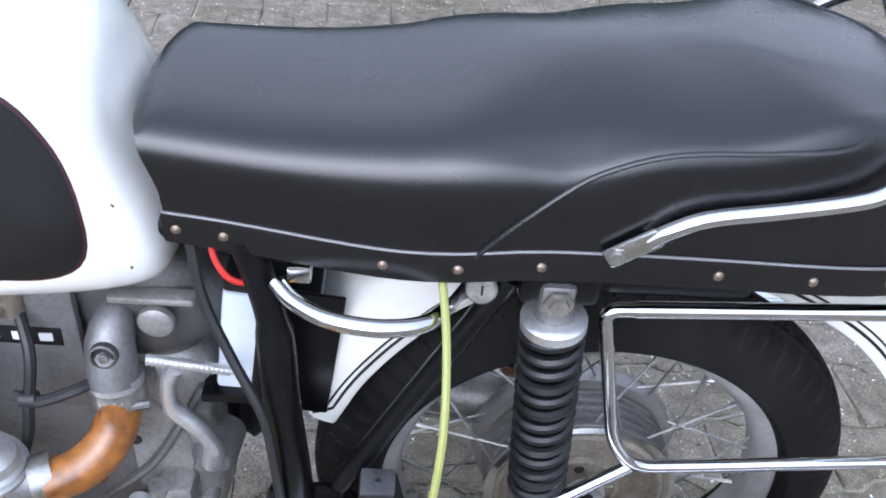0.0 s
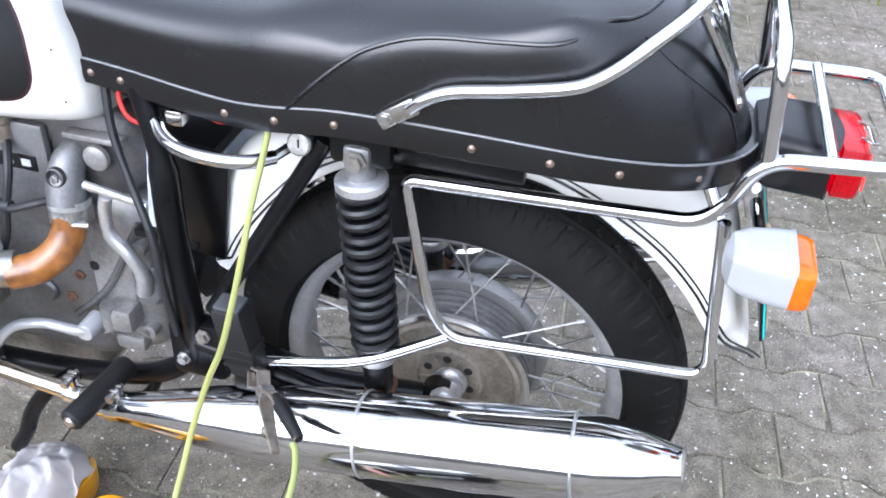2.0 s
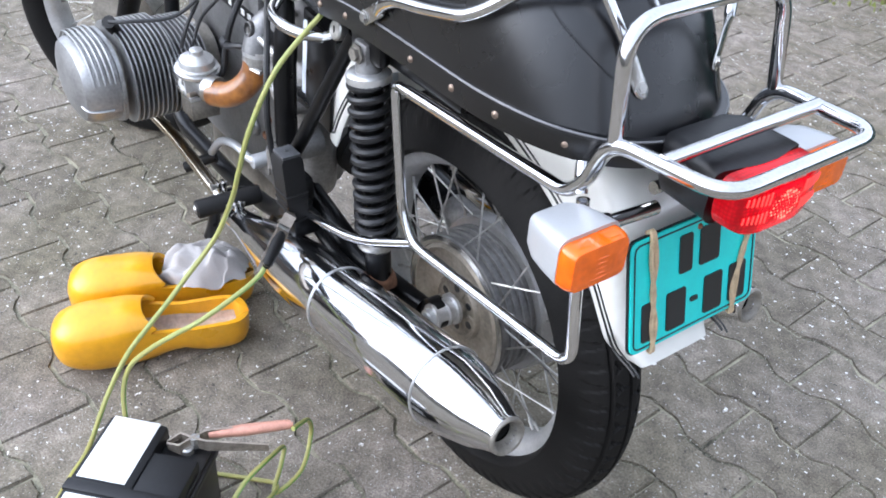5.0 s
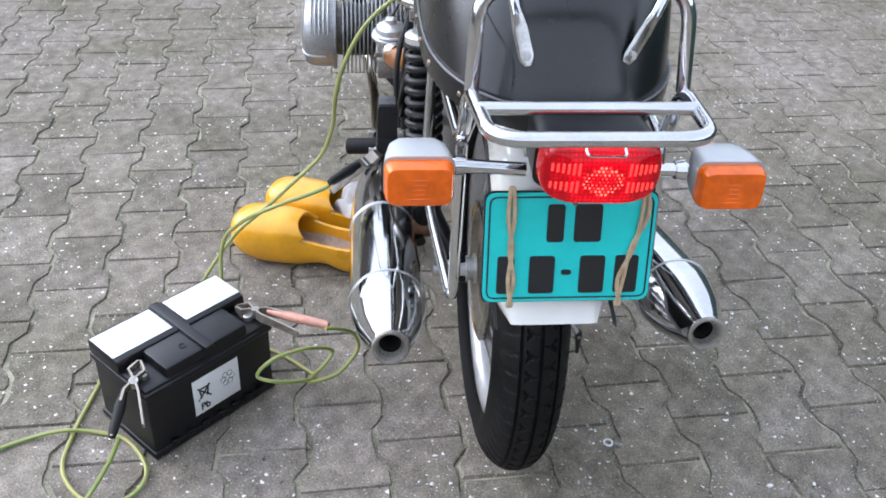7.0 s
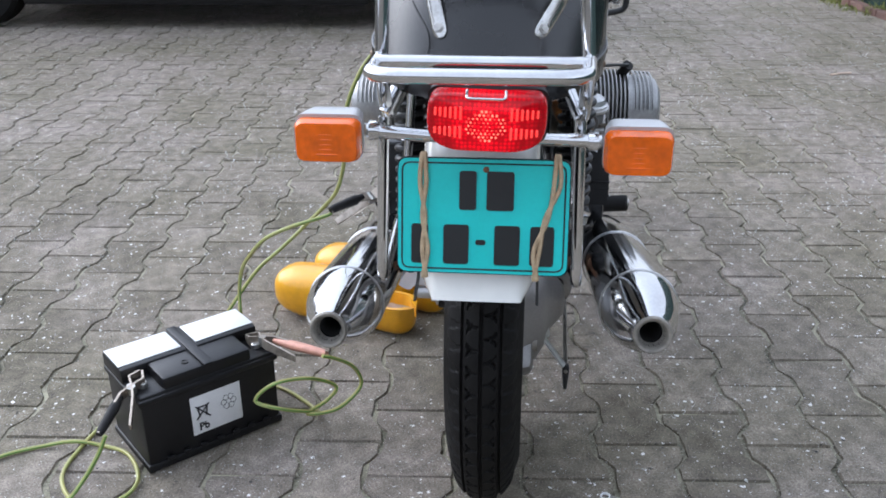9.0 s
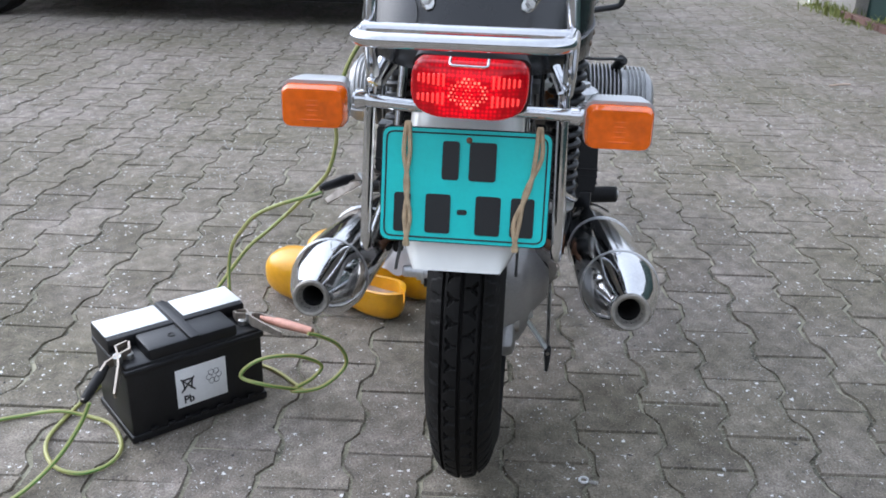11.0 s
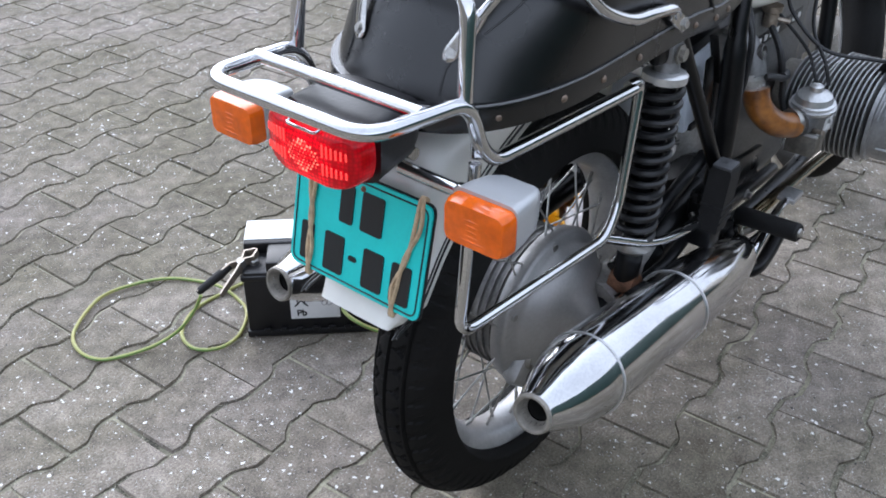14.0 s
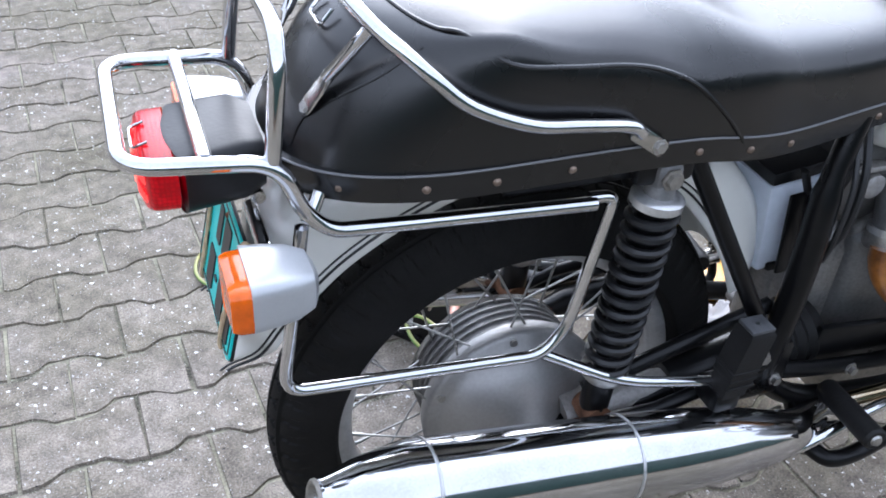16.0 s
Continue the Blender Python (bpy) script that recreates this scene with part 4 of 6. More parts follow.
# shock absorbers
for s in (-1, 1):
    top, low = Vector((-0.092, s * 0.14, 0.757)), Vector((-0.066, s * 0.134, 0.388))
    d = (low - top).normalized()
    L = (low - top).length
    shock = part("shock_absorber", Shape().lathe([(0.035, 0.019), (0.2, 0.019), (0.21, 0.0165), (L - 0.06, 0.0165), (L - 0.055, 0.02), (L - 0.015, 0.02), (L, 0.015)], top, d, 24), BLACK, bike, "black shock absorber with exposed coil spring")
    part("top_cup", Shape().lathe([(0.026, 0.016), (0.027, 0.028), (0.03, 0.0315), (0.04, 0.0315), (0.042, 0.028)], top, d, 28), ALU_BRIGHT, shock, "silver spring cup")
    part("eye_bracket", Shape().box((0.034, 0.028, 0.034), top, 0.008).lathe([(0.008, 0.015), (0.016, 0.0175), (0.028, 0.019)], top, d, 16), ALU, shock, "worn aluminium top eye")
    bolt(shock, top + Vector((0, s * 0.017, 0)), (0, s, 0), 0.0095, 0.007, ALU_DIRTY)
    a = d.cross(Vector((0, 1, 0))).normalized()
    b = d.cross(a)
    coils, n = 13.0, 320
    L0, L1 = 0.04, L - 0.085
    pts = [top + d * (L0 + (L1 - L0) * i / n) + (a * math.cos(2 * math.pi * coils * i / n) + b * math.sin(2 * math.pi * coils * i / n)) * 0.0265 for i in range(n + 1)]
    part("coil_spring", Shape().tube(pts, 0.0058, 8), SPRING, shock, "black coil spring")
    part("lower_cup", Shape().lathe([(L - 0.082, 0.029), (L - 0.078, 0.031), (L - 0.068, 0.03), (L - 0.06, 0.022)], top, d, 28), STEEL, shock)
    part("lower_eye", Shape().lathe([(-0.02, 0.014), (-0.02, 0.02), (0.02, 0.02), (0.02, 0.014)], low, (0, 1, 0), 18), RUST, shock)

# final drive on the shaft side
drive = part("final_drive", Shape().lathe([(0.022, 0.08), (0.024, 0.13), (0.045, 0.134), (0.052, 0.129), (0.055, 0.118), (0.064, 0.112), (0.08, 0.1), (0.092, 0.079), (0.1, 0.052), (0.116, 0.034), (0.124, 0.024), (0.126, 0.004)], AX, (0, 1, 0), 40), ALU_DRIVE, bike, "smooth grey aluminium shaft drive housing", 50)
part("drive_arm", Shape().tube([(-0.22, 0.105, 0.368), (-0.12, 0.1, 0.358), (-0.04, 0.098, 0.346)], [0.026, 0.034, 0.046], 20), ALU_CASE, drive)
part("drive_foot", Shape().box((0.075, 0.034, 0.1), (0.082, 0.062, 0.297), 0.015, Euler((0, -0.7, 0)).to_matrix()), ALU_DRIVE, drive)
part("foot_hole", Shape().lathe([(-0.004, 0.013), (0.004, 0.012), (0.003, 0.007), (-0.002, 0.005)], (0.1, 0.08, 0.307), (0, 1, 0), 18), ALU_DIRTY, drive)
for i in range(6):
    th = i * math.pi / 3 + 0.4
    bolt(drive, AX + Vector((math.cos(th) * 0.122, 0.05, math.sin(th) * 0.122)), (0, 1, 0), 0.006, 0.006)
lever = part("brake_lever", Shape().tube([(0.06, 0.09, 0.304), (0.06, 0.112, 0.273), (0.061, 0.133, 0.243)], [0.0075, 0.0065, 0.0075], 10, flat=0.6).lathe([(-0.014, 0.01), (0.012, 0.011)], (0.058, 0.09, 0.306), (0.3, 0.9, 0.5), 12), ALU_BRIGHT, drive, "bright aluminium brake lever")
part("brake_clevis", Shape().box((0.014, 0.012, 0.02), (0.062, 0.135, 0.238), 0.003).tube([(0.066, 0.135, 0.232), (0.07, 0.135, 0.205)], [0.006, 0.003], 8), INK, lever, "black clevis")
part("brake_rod", Shape().tube([(-0.4, 0.14, 0.3), (0.07, 0.135, 0.238)], 0.0036, 6), STEEL, drive)

# engine
engine = part("engine_block", Shape().box((0.4, 0.2, 0.3), (-0.7, 0, 0.43), 0.035, segs=4).box((0.36, 0.17, 0.16), (-0.72, 0, 0.625), 0.03, segs=4), ALU, bike, "grey cast aluminium boxer engine", 50)
part("gearbox", Shape().box((0.182, 0.115, 0.29), (-0.511, -0.0375, 0.455), 0.04, segs=5).box((0.13, 0.08, 0.28), (-0.565, 0.05, 0.45), 0.035, segs=4).lathe([(-0.085, 0.1), (-0.098, 0.125), (-0.06, 0.145), (0.04, 0.145), (0.07, 0.11)], (-0.575, 0, 0.45), (0, 1, 0), 40), ALU_CASE, engine, "cast aluminium gearbox housing", 50)
part("air_box", Shape().lathe([(-0.098, 0.01), (-0.097, 0.032), (-0.09, 0.056), (-0.075, 0.073), (-0.055, 0.081), (0.055, 0.081), (0.075, 0.073), (0.09, 0.056), (0.097, 0.032), (0.098, 0.01)], (-0.485, 0, 0.665), (0, 1, 0), 40).box((0.13, 0.18, 0.07), (-0.545, 0, 0.69), 0.02), ALU_AIR, engine, "rounded aluminium air filter housing", 50)
part("sump", Shape().box((0.34, 0.17, 0.09), (-0.72, 0, 0.255), 0.03, segs=3), ALU_DIRTY, engine)
for s in (-1, 1):
    part("side_cover", Shape().box((0.34, 0.016, 0.17), (-0.715, s * 0.097, 0.615), 0.007), ALU, engine)
    badge = part("badge", Shape().box((0.222, 0.004, 0.024), (-0.674, s * 0.107, 0.64), 0.0015, Euler((0, 0.02, 0)).to_matrix()), PLASTIC, engine, "black badge with pale bars")
    for i in range(8):
        if i == 3:
            continue
        part("badge_bar", Shape().box((0.014, 0.002, 0.011), (-0.768 + i * 0.027, s * 0.1102, 0.641 - i * 0.0003), 0.0008), STICKER, badge)
    part("housing_seam", Shape().box((0.003, 0.006, 0.17), (-0.815, s * 0.1045, 0.6), 0.001), ALU_DIRTY, engine)
    part("intake_stub", Shape().tube(side_pts([(-0.503, 0.082, 0.676), (-0.507, 0.097, 0.668), (-0.51, 0.11, 0.657), (-0.512, 0.12, 0.643), (-0.511, 0.128, 0.622), (-0.51, 0.134, 0.602)], s), [0.012, 0.0185, 0.0225, 0.025, 0.026, 0.026], 28), ALU, engine, "tapered aluminium intake stub", 60)
    part("stub_recess", Shape().lathe([(-0.006, 0.0145), (0.001, 0.0135), (0.002, 0.0115), (-0.003, 0.0105), (-0.003, 0.001)], (-0.511, s * 0.1545, 0.648), (0, s, 0.22), 20), ALU_AIR, engine, "round boss with a recessed screw")
    # black disc that paints the shade inside the recess
    part("recess_shade", Shape().lathe([(0, 0.0103), (0.0006, 0.0098), (0.0008, 0.001)], (-0.511, s * 0.1519, 0.6474), (0, s, 0.22), 16), INK, engine)
    part("recess_screw", Shape().lathe([(0, 0.006), (0.004, 0.0055), (0.0045, 0.002)], (-0.511, s * 0.153, 0.6455), (0, s, 0.2), 10), STEEL, engine)
    part("stub_collar", Shape().tube(side_pts([(-0.51, 0.132, 0.607), (-0.509, 0.136, 0.585)], s), 0.0285, 28), ALU_BRIGHT, engine)
    part("intake_clamp", Shape().lathe([(-0.011, 0.025), (-0.011, 0.0295), (0.011, 0.0295), (0.011, 0.025)], (-0.509, s * 0.135, 0.586), (0.05, s * 0.15, -1), 24), STEEL, engine)
    part("clamp_screw", Shape().tube([(-0.495, s * 0.162, 0.582), (-0.475, s * 0.154, 0.58)], 0.005, 8), CHROME_OLD, engine)
    part("mount_eye", Shape().lathe([(0, 0.004), (0, 0.018), (0.008, 0.018), (0.01, 0.0155), (0.011, 0.006)], (-0.463, s * 0.11, 0.672), (0, s, 0), 20).box((0.085, 0.02, 0.009), (-0.465, s * 0.108, 0.7), 0.003), ALU_CASE, engine)
    # the eye is solid; a black disc gives the dark of its hole
    part("eye_hole", Shape().lathe([(0, 0.0105), (0.001, 0.01), (0.0012, 0.001)], (-0.463, s * 0.1206, 0.672), (0, s, 0), 16), INK, engine)
    if s < 0:
        for x, z, r in ((-0.539, 0.45, 0.0055), (-0.604, 0.408, 0.013), (-0.562, 0.404, 0.006)):
            part("plug", Shape().lathe([(-0.004, r * 1.5), (0.002, r * 1.4), (0.0025, r), (0.0, r * 0.6)], (x, -0.101, z), (0, -1, 0), 14), RUST if r < 0.01 else ALU_DIRTY, engine)
        part("boss", Shape().lathe([(-0.02, 0.021), (0.012, 0.021), (0.016, 0.017), (0.016, 0.006)], (-0.604, -0.09, 0.408), (0, -1, 0), 20), ALU, engine)
        part("shaft_boss", Shape().lathe([(-0.03, 0.03), (0.012, 0.026), (0.02, 0.019), (0.022, 0.008)], (-0.425, -0.085, 0.45), (0, -1, 0), 24), ALU, engine)
        part("rib", Shape().tube(spline([(-0.43, -0.092, 0.56), (-0.46, -0.098, 0.5), (-0.5, -0.099, 0.43), (-0.56, -0.099, 0.37)], 5), 0.006, 8), ALU, engine)
        part("drain_lug", Shape().box((0.05, 0.03, 0.03), (-0.47, -0.095, 0.34), 0.008), ALU_CASE, engine)
        for x, z in ((-0.44, 0.365), (-0.435, 0.52), (-0.49, 0.575), (-0.56, 0.33), (-0.585, 0.56)):
            part("case_lug", Shape().lathe([(-0.03, 0.014), (0.004, 0.012), (0.005, 0.009)], (x, -0.095, z), (0, -1, 0), 14), ALU_CASE, engine)
            bolt(engine, (x, -0.1, z), (0, -1, 0), 0.0058, 0.005)
        part("case_seam", Shape().box((0.004, 0.006, 0.25), (-0.6, -0.096, 0.455), 0.0015), ALU_DIRTY, engine)
        # no hole is cut: its shade is a black disc on the case
        part("shade_hole", Shape().lathe([(0, 0.0085), (0.001, 0.008), (0.0012, 0.001)], (-0.515, -0.0958, 0.47), (0, -1, 0), 14), INK, engine)
    else:
        part("drive_boot", Shape().lathe([(-0.04, 0.05), (-0.02, 0.056), (-0.01, 0.048), (0.0, 0.055), (0.01, 0.047), (0.02, 0.053), (0.04, 0.04)], (-0.42, 0.085, 0.4), (1, 0.1, -0.1), 24), RUBBER, engine, "ribbed rubber drive boot")
    elbow = part("intake_elbow", Shape().tube(spline(side_pts([(-0.509, 0.135, 0.585), (-0.508, 0.142, 0.562), (-0.517, 0.158, 0.537), (-0.541, 0.178, 0.517), (-0.576, 0.194, 0.508)], s), 6), 0.0235, 20), ELBOW, bike, "amber plastic intake elbow", 60)
    part("elbow_collar", Shape().tube(side_pts([(-0.572, 0.19, 0.512), (-0.592, 0.2, 0.512)], s), 0.0262, 20), STEEL, elbow)
    # carburettor
    cx = -0.03 if s > 0 else -0.045
    carb = part("carburettor", Shape().lathe([(-0.005, 0.02), (0.0, 0.03), (0.03, 0.032), (0.04, 0.03)], (-0.632, s * 0.205, 0.49), (0, 0, 1), 20).tube(side_pts([(-0.588, 0.198, 0.512), (-0.7, 0.225, 0.515)], s), [0.024, 0.022], 18), ALU, bike, "silver constant depression carburettor")
    part("dome", Shape().lathe([(0, 0.034), (0.0, 0.041), (0.006, 0.042), (0.007, 0.038), (0.013, 0.039), (0.015, 0.034), (0.026, 0.031), (0.033, 0.02), (0.035, 0.0125), (0.044, 0.012), (0.046, 0.008)], (-0.63, s * 0.205, 0.532), (0.1, 0, 1), 28), ALU_BRIGHT, carb, "bright vacuum dome")
    part("float_bowl", Shape().box((0.055, 0.05, 0.05), (-0.632, s * 0.205, 0.468), 0.01), ALU_DIRTY, carb)
    for k in range(5):
        part("bowl_rib", Shape().box((0.0035, 0.056, 0.044), (-0.654 + k * 0.011, s * 0.205, 0.466), 0.001), ALU_DIRTY, carb)
    part("bowl_flange", Shape().box((0.07, 0.062, 0.007), (-0.632, s * 0.205, 0.491), 0.002), ALU_BRIGHT, carb)
    part("choke_body", Shape().lathe([(0, 0.019), (0.008, 0.019), (0.009, 0.012), (0.018, 0.011)], (-0.668, s * 0.222, 0.512), (-0.3, s, 0), 16), ALU_BRIGHT, carb)
    part("side_screw", Shape().tube(side_pts([(-0.605, 0.225, 0.5), (-0.595, 0.245, 0.505)], s), 0.005, 8), CLAMP, carb)
    part("hose_clip", Shape().lathe([(-0.006, 0.0275), (-0.006, 0.0295), (0.006, 0.0295), (0.006, 0.0275)], (-0.705, s * 0.226, 0.515), (1, -s * 0.24, 0), 20), STEEL, carb)
    part("cover_plate", Shape().box((0.034, 0.006, 0.03), (-0.64, s * 0.238, 0.505), 0.002), STICKER, carb)
    for dx in (-0.012, 0.012):
        for dz in (-0.01, 0.01):
            bolt(carb, (-0.64 + dx, s * 0.241, 0.505 + dz), (0, s, 0), 0.003, 0.003)
    part("head_stub", Shape().tube(side_pts([(-0.69, 0.223, 0.515), (-0.735, 0.235, 0.515)], s), 0.026, 20), ALU, carb)
    part("fuel_line", Shape().tube(spline(side_pts([(-0.603, 0.1, 0.68), (-0.585, 0.135, 0.64), (-0.592, 0.15, 0.585), (-0.6, 0.155, 0.54), (-0.615, 0.175, 0.49)], s), 6), 0.006, 8), CABLE_BK, carb)
    part("hose_branch", Shape().tube(spline(side_pts([(-0.606, 0.15, 0.595), (-0.58, 0.155, 0.592), (-0.545, 0.15, 0.604), (-0.53, 0.14, 0.606)], s), 5), 0.0062, 8).lathe([(-0.008, 0.009), (0.008, 0.009)], (-0.59, s * 0.152, 0.592), (1, 0, 0), 10), CABLE_BK, carb)
    part("choke_cable", Shape().tube(spline(side_pts([(-0.61, 0.105, 0.7), (-0.64, 0.14, 0.655), (-0.665, 0.165, 0.615), (-0.655, 0.19, 0.575), (-0.665, 0.2, 0.54)], s), 6), 0.003, 8), CABLE_BK, carb)
    part("fuel_tap", Shape().lathe([(-0.02, 0.008), (-0.018, 0.013), (0.006, 0.013), (0.01, 0.018), (0.02, 0.018)], (-0.605, s * 0.1, 0.688), (0, 0, 1), 14).tube(side_pts([(-0.605, 0.1, 0.685), (-0.62, 0.13, 0.68)], s), 0.005, 8), CLAMP, carb)
    part("throttle_cable", Shape().tube(spline(side_pts([(-0.78, 0.12, 0.76), (-0.7, 0.15, 0.66), (-0.655, 0.2, 0.61), (-0.655, 0.215, 0.57)], s), 6), 0.0035, 8), CABLE_BK, carb)
    # cylinder
    cyx, cz, out = (-0.79, 0.472, 0.008) if s < 0 else (-0.76, 0.474, 0.0)
    cyl = part("cylinder", Shape().lathe([(0.09, 0.06), (0.28, 0.06), (0.31, 0.055)], (cyx, 0, cz), (0, s, 0), 24), ALU_DIRTY, bike, "finned aluminium cylinder and rocker cover")
    for i in range(17):
        y = 0.128 + i * 0.0092
        big = 0.094 if i < 7 else 0.104
        ring = []
        for j in range(36):
            a = 2 * math.pi * j / 36
            c, q = math.cos(a), math.sin(a)
            ring.append((cyx + big * 1.08 * math.copysign(abs(c) ** 0.8, c), cz + big * 0.86 * math.copysign(abs(q) ** 0.8, q)))
        part("fin", Shape().rings([[(x, s * yy, z) for x, z in ring] for yy in (y, y + 0.0028)], True, True), ALU_GREY, cyl)

    def cover_point(y, k, a):
        c, q = math.cos(a), math.sin(a)
        return (cyx + 0.1 * k * math.copysign(abs(c) ** 0.75, c), s * (y + out), cz + 0.08 * k * math.copysign(abs(q) ** 0.85, q))

    run = [(0.285, 1.03), (0.292, 1.03), (0.293, 0.955), (0.31, 0.965), (0.33, 0.955), (0.345, 0.925), (0.355, 0.85), (0.361, 0.7), (0.365, 0.4), (0.366, 0.1)]
    cover = part("rocker_cover", Shape().rings([[cover_point(y, k, 2 * math.pi * j / 40) for j in range(40)] for y, k in run], True, True), ALU_GREY, cyl, "rounded grey rocker cover with raised ribs", 30)
    for i in range(5):
        y = 0.302 + 0.0095 * i
        arc = [cover_point(y, 1.06 - 0.008 * i, radians(14 + 8 * j)) for j in range(20)]
        part("cover_rib", Shape().tube(arc, 0.0026, 6), ALU_GREY, cover)
    for a in (-0.35, math.pi + 0.35):
        part("cover_rib", Shape().tube(spline([cover_point(y, k + 0.01, a) for y, k in run[3:8]], 3), 0.0028, 6), ALU_GREY, cover)
    part("plug_cap", Shape().tube(side_pts([(cyx + 0.01, 0.27, cz + 0.085), (cyx + 0.03, 0.285, cz + 0.112)], s), [0.011, 0.013], 12), RUBBER, cyl)
    part("plug_lead", Shape().tube(spline(side_pts([(cyx + 0.03, 0.285, cz + 0.112), (cyx + 0.06, 0.26, cz + 0.118), (cyx + 0.1, 0.18, cz + 0.13), (cyx + 0.11, 0.11, cz + 0.19), (cyx + 0.1, 0.09, cz + 0.24)], s), 6), 0.0035, 8), CABLE_BK, cyl)

# levers and pegs
kick = part("kick_starter", Shape().tube(spline([(-0.43, -0.118, 0.45), (-0.425, -0.122, 0.485), (-0.44, -0.124, 0.52), (-0.463, -0.125, 0.55), (-0.462, -0.128, 0.59), (-0.45, -0.136, 0.622)], 6), [0.012] * 7 + [0.0105] * 12 + [0.009] * 12, 12), ALU_BRIGHT, bike, "aluminium kick starter")
a, b = Vector((-0.476, -0.142, 0.638)), Vector((-0.395, -0.13, 0.615))
part("kick_pedal", Shape().tube([a, b], 0.0056, 10), ALU_BRIGHT, kick, "pale ribbed pedal")
for i in range(17):
    p = a.lerp(b, (i + 0.5) / 17)
    part("pedal_rib", Shape().box((0.002, 0.0108, 0.0088), p, 0.001, Euler((0, 0.27, 0)).to_matrix()), ALU_BRIGHT, kick)
shift = part("gear_lever", Shape().tube(spline([(-0.505, -0.135, 0.388), (-0.52, -0.155, 0.39), (-0.57, -0.165, 0.4), (-0.62, -0.172, 0.385), (-0.655, -0.18, 0.345)], 6), 0.008, 10).lathe([(-0.018, 0.004), (-0.018, 0.0125), (-0.015, 0.0145), (0.02, 0.0145), (0.02, 0.01)], (-0.511, -0.14, 0.389), (0, 1, 0), 16), SILVER, bike, "polished aluminium gear lever")
part("lever_rubber", Shape().tube([(-0.655, -0.172, 0.335), (-0.683, -0.228, 0.31)], 0.0115, 12), RUBBER, shift)
part("shift_boss", Shape().box((0.045, 0.045, 0.045), (-0.468, -0.112, 0.402), 0.01).lathe([(-0.02, 0.013), (0.02, 0.013), (0.021, 0.008)], (-0.485, -0.125, 0.405), (0, 0, 1), 12), ALU_CASE, shift)
for s in (-1, 1):
    inner, outer = (Vector((-0.44, -0.155, 0.348)), Vector((-0.464, -0.27, 0.336))) if s < 0 else (Vector((-0.457, 0.155, 0.339)), Vector((-0.44, 0.275, 0.354)))
    peg = part("foot_peg", Shape().tube([inner, inner.lerp(outer, 0.04), outer - (outer - inner) * 0.03, outer], [0.015, 0.0175, 0.0175, 0.014], 16), RUBBER, bike, "black rubber rider foot peg")
    part("peg_end", Shape().lathe([(0, 0.009), (0.003, 0.007), (0.0035, 0.001)], outer, outer - inner, 12), STEEL, peg)
    part("peg_bracket", Shape().tube(spline(side_pts([(-0.4, 0.14, 0.33), (-0.42, 0.15, 0.29), (-0.46, 0.17, 0.272), (-0.5, 0.19, 0.285), (-0.5, 0.2, 0.32)], s), 6), 0.0085, 10), BLACK, peg)
    ppeg = part("passenger_peg", Shape().rings([[(x0, s * y0, 0.437) for x0, y0 in ((-0.252, 0.19), (-0.218, 0.19), (-0.218, 0.22), (-0.252, 0.22))], [(x0, s * y0, 0.47) for x0, y0 in ((-0.26, 0.186), (-0.22, 0.186), (-0.22, 0.222), (-0.26, 0.222))], [(x0, s * y0, 0.535) for x0, y0 in ((-0.272, 0.185), (-0.234, 0.185), (-0.234, 0.221), (-0.272, 0.221))], [(x0, s * y0, 0.54) for x0, y0 in ((-0.27, 0.188), (-0.236, 0.188), (-0.236, 0.218), (-0.27, 0.218))]]), RUBBER, bike, "folded passenger peg in black rubber")
    part("peg_cap", Shape().box((0.035, 0.031, 0.006), (-0.253, s * 0.203, 0.543), 0.002), RUBBER_GREY, ppeg)
    # hole darkness as a small black disc on the uncut cap
    part("peg_hole", Shape().lathe([(0, 0.0035), (0.0006, 0.003)], (-0.253, s * 0.203, 0.546), (0, 0, 1), 10), INK, ppeg)
    for z in (0.455, 0.468, 0.481):
        part("peg_rib", Shape().box((0.042, 0.039, 0.004), (-0.2405, s * 0.204, z), 0.001), RUBBER, ppeg)
    part("peg_hinge", Shape().box((0.04, 0.05, 0.035), (-0.235, s * 0.19, 0.422), 0.006).tube(side_pts([(-0.3, 0.15, 0.41), (-0.235, 0.19, 0.42)], s), 0.012, 10), BLACK, ppeg)

# folded stands below the pegs
part("stand_lever", Shape().tube(spline([(-0.54, -0.14, 0.29), (-0.575, -0.17, 0.272), (-0.61, -0.178, 0.222), (-0.632, -0.18, 0.17), (-0.655, -0.182, 0.132)], 6), 0.0125, 12), BLACK, bike, "black bent stand lever")
part("stand_lever", Shape().tube(spline([(-0.44, 0.14, 0.24), (-0.455, 0.19, 0.232), (-0.475, 0.204, 0.23), (-0.52, 0.204, 0.232), (-0.58, 0.2, 0.25)], 6), 0.0135, 12), BLACK, bike, "black stand lever")

# lifting handle, lock, bike battery, wiring
handle = part("lift_handle", Shape().tube(spline([(-0.345, -0.138, 0.75), (-0.328, -0.156, 0.745), (-0.295, -0.178, 0.745), (-0.25, -0.188, 0.747), (-0.212, -0.178, 0.745), (-0.19, -0.153, 0.742)], 6), 0.0085, 12), CHROME, bike, "chrome lifting handle")
part("handle_stay", Shape().tube([(-0.192, -0.157, 0.742), (-0.172, -0.13, 0.752)], 0.006, 8), CHROME_OLD, handle)
lock = part("seat_lock", Shape().lathe([(-0.02, 0.012), (0, 0.0145), (0.004, 0.0145), (0.006, 0.0125), (0.0062, 0.002)], (-0.161, -0.145, 0.762), (0, -1, 0.25), 24), STEEL, bike, "round steel seat lock")
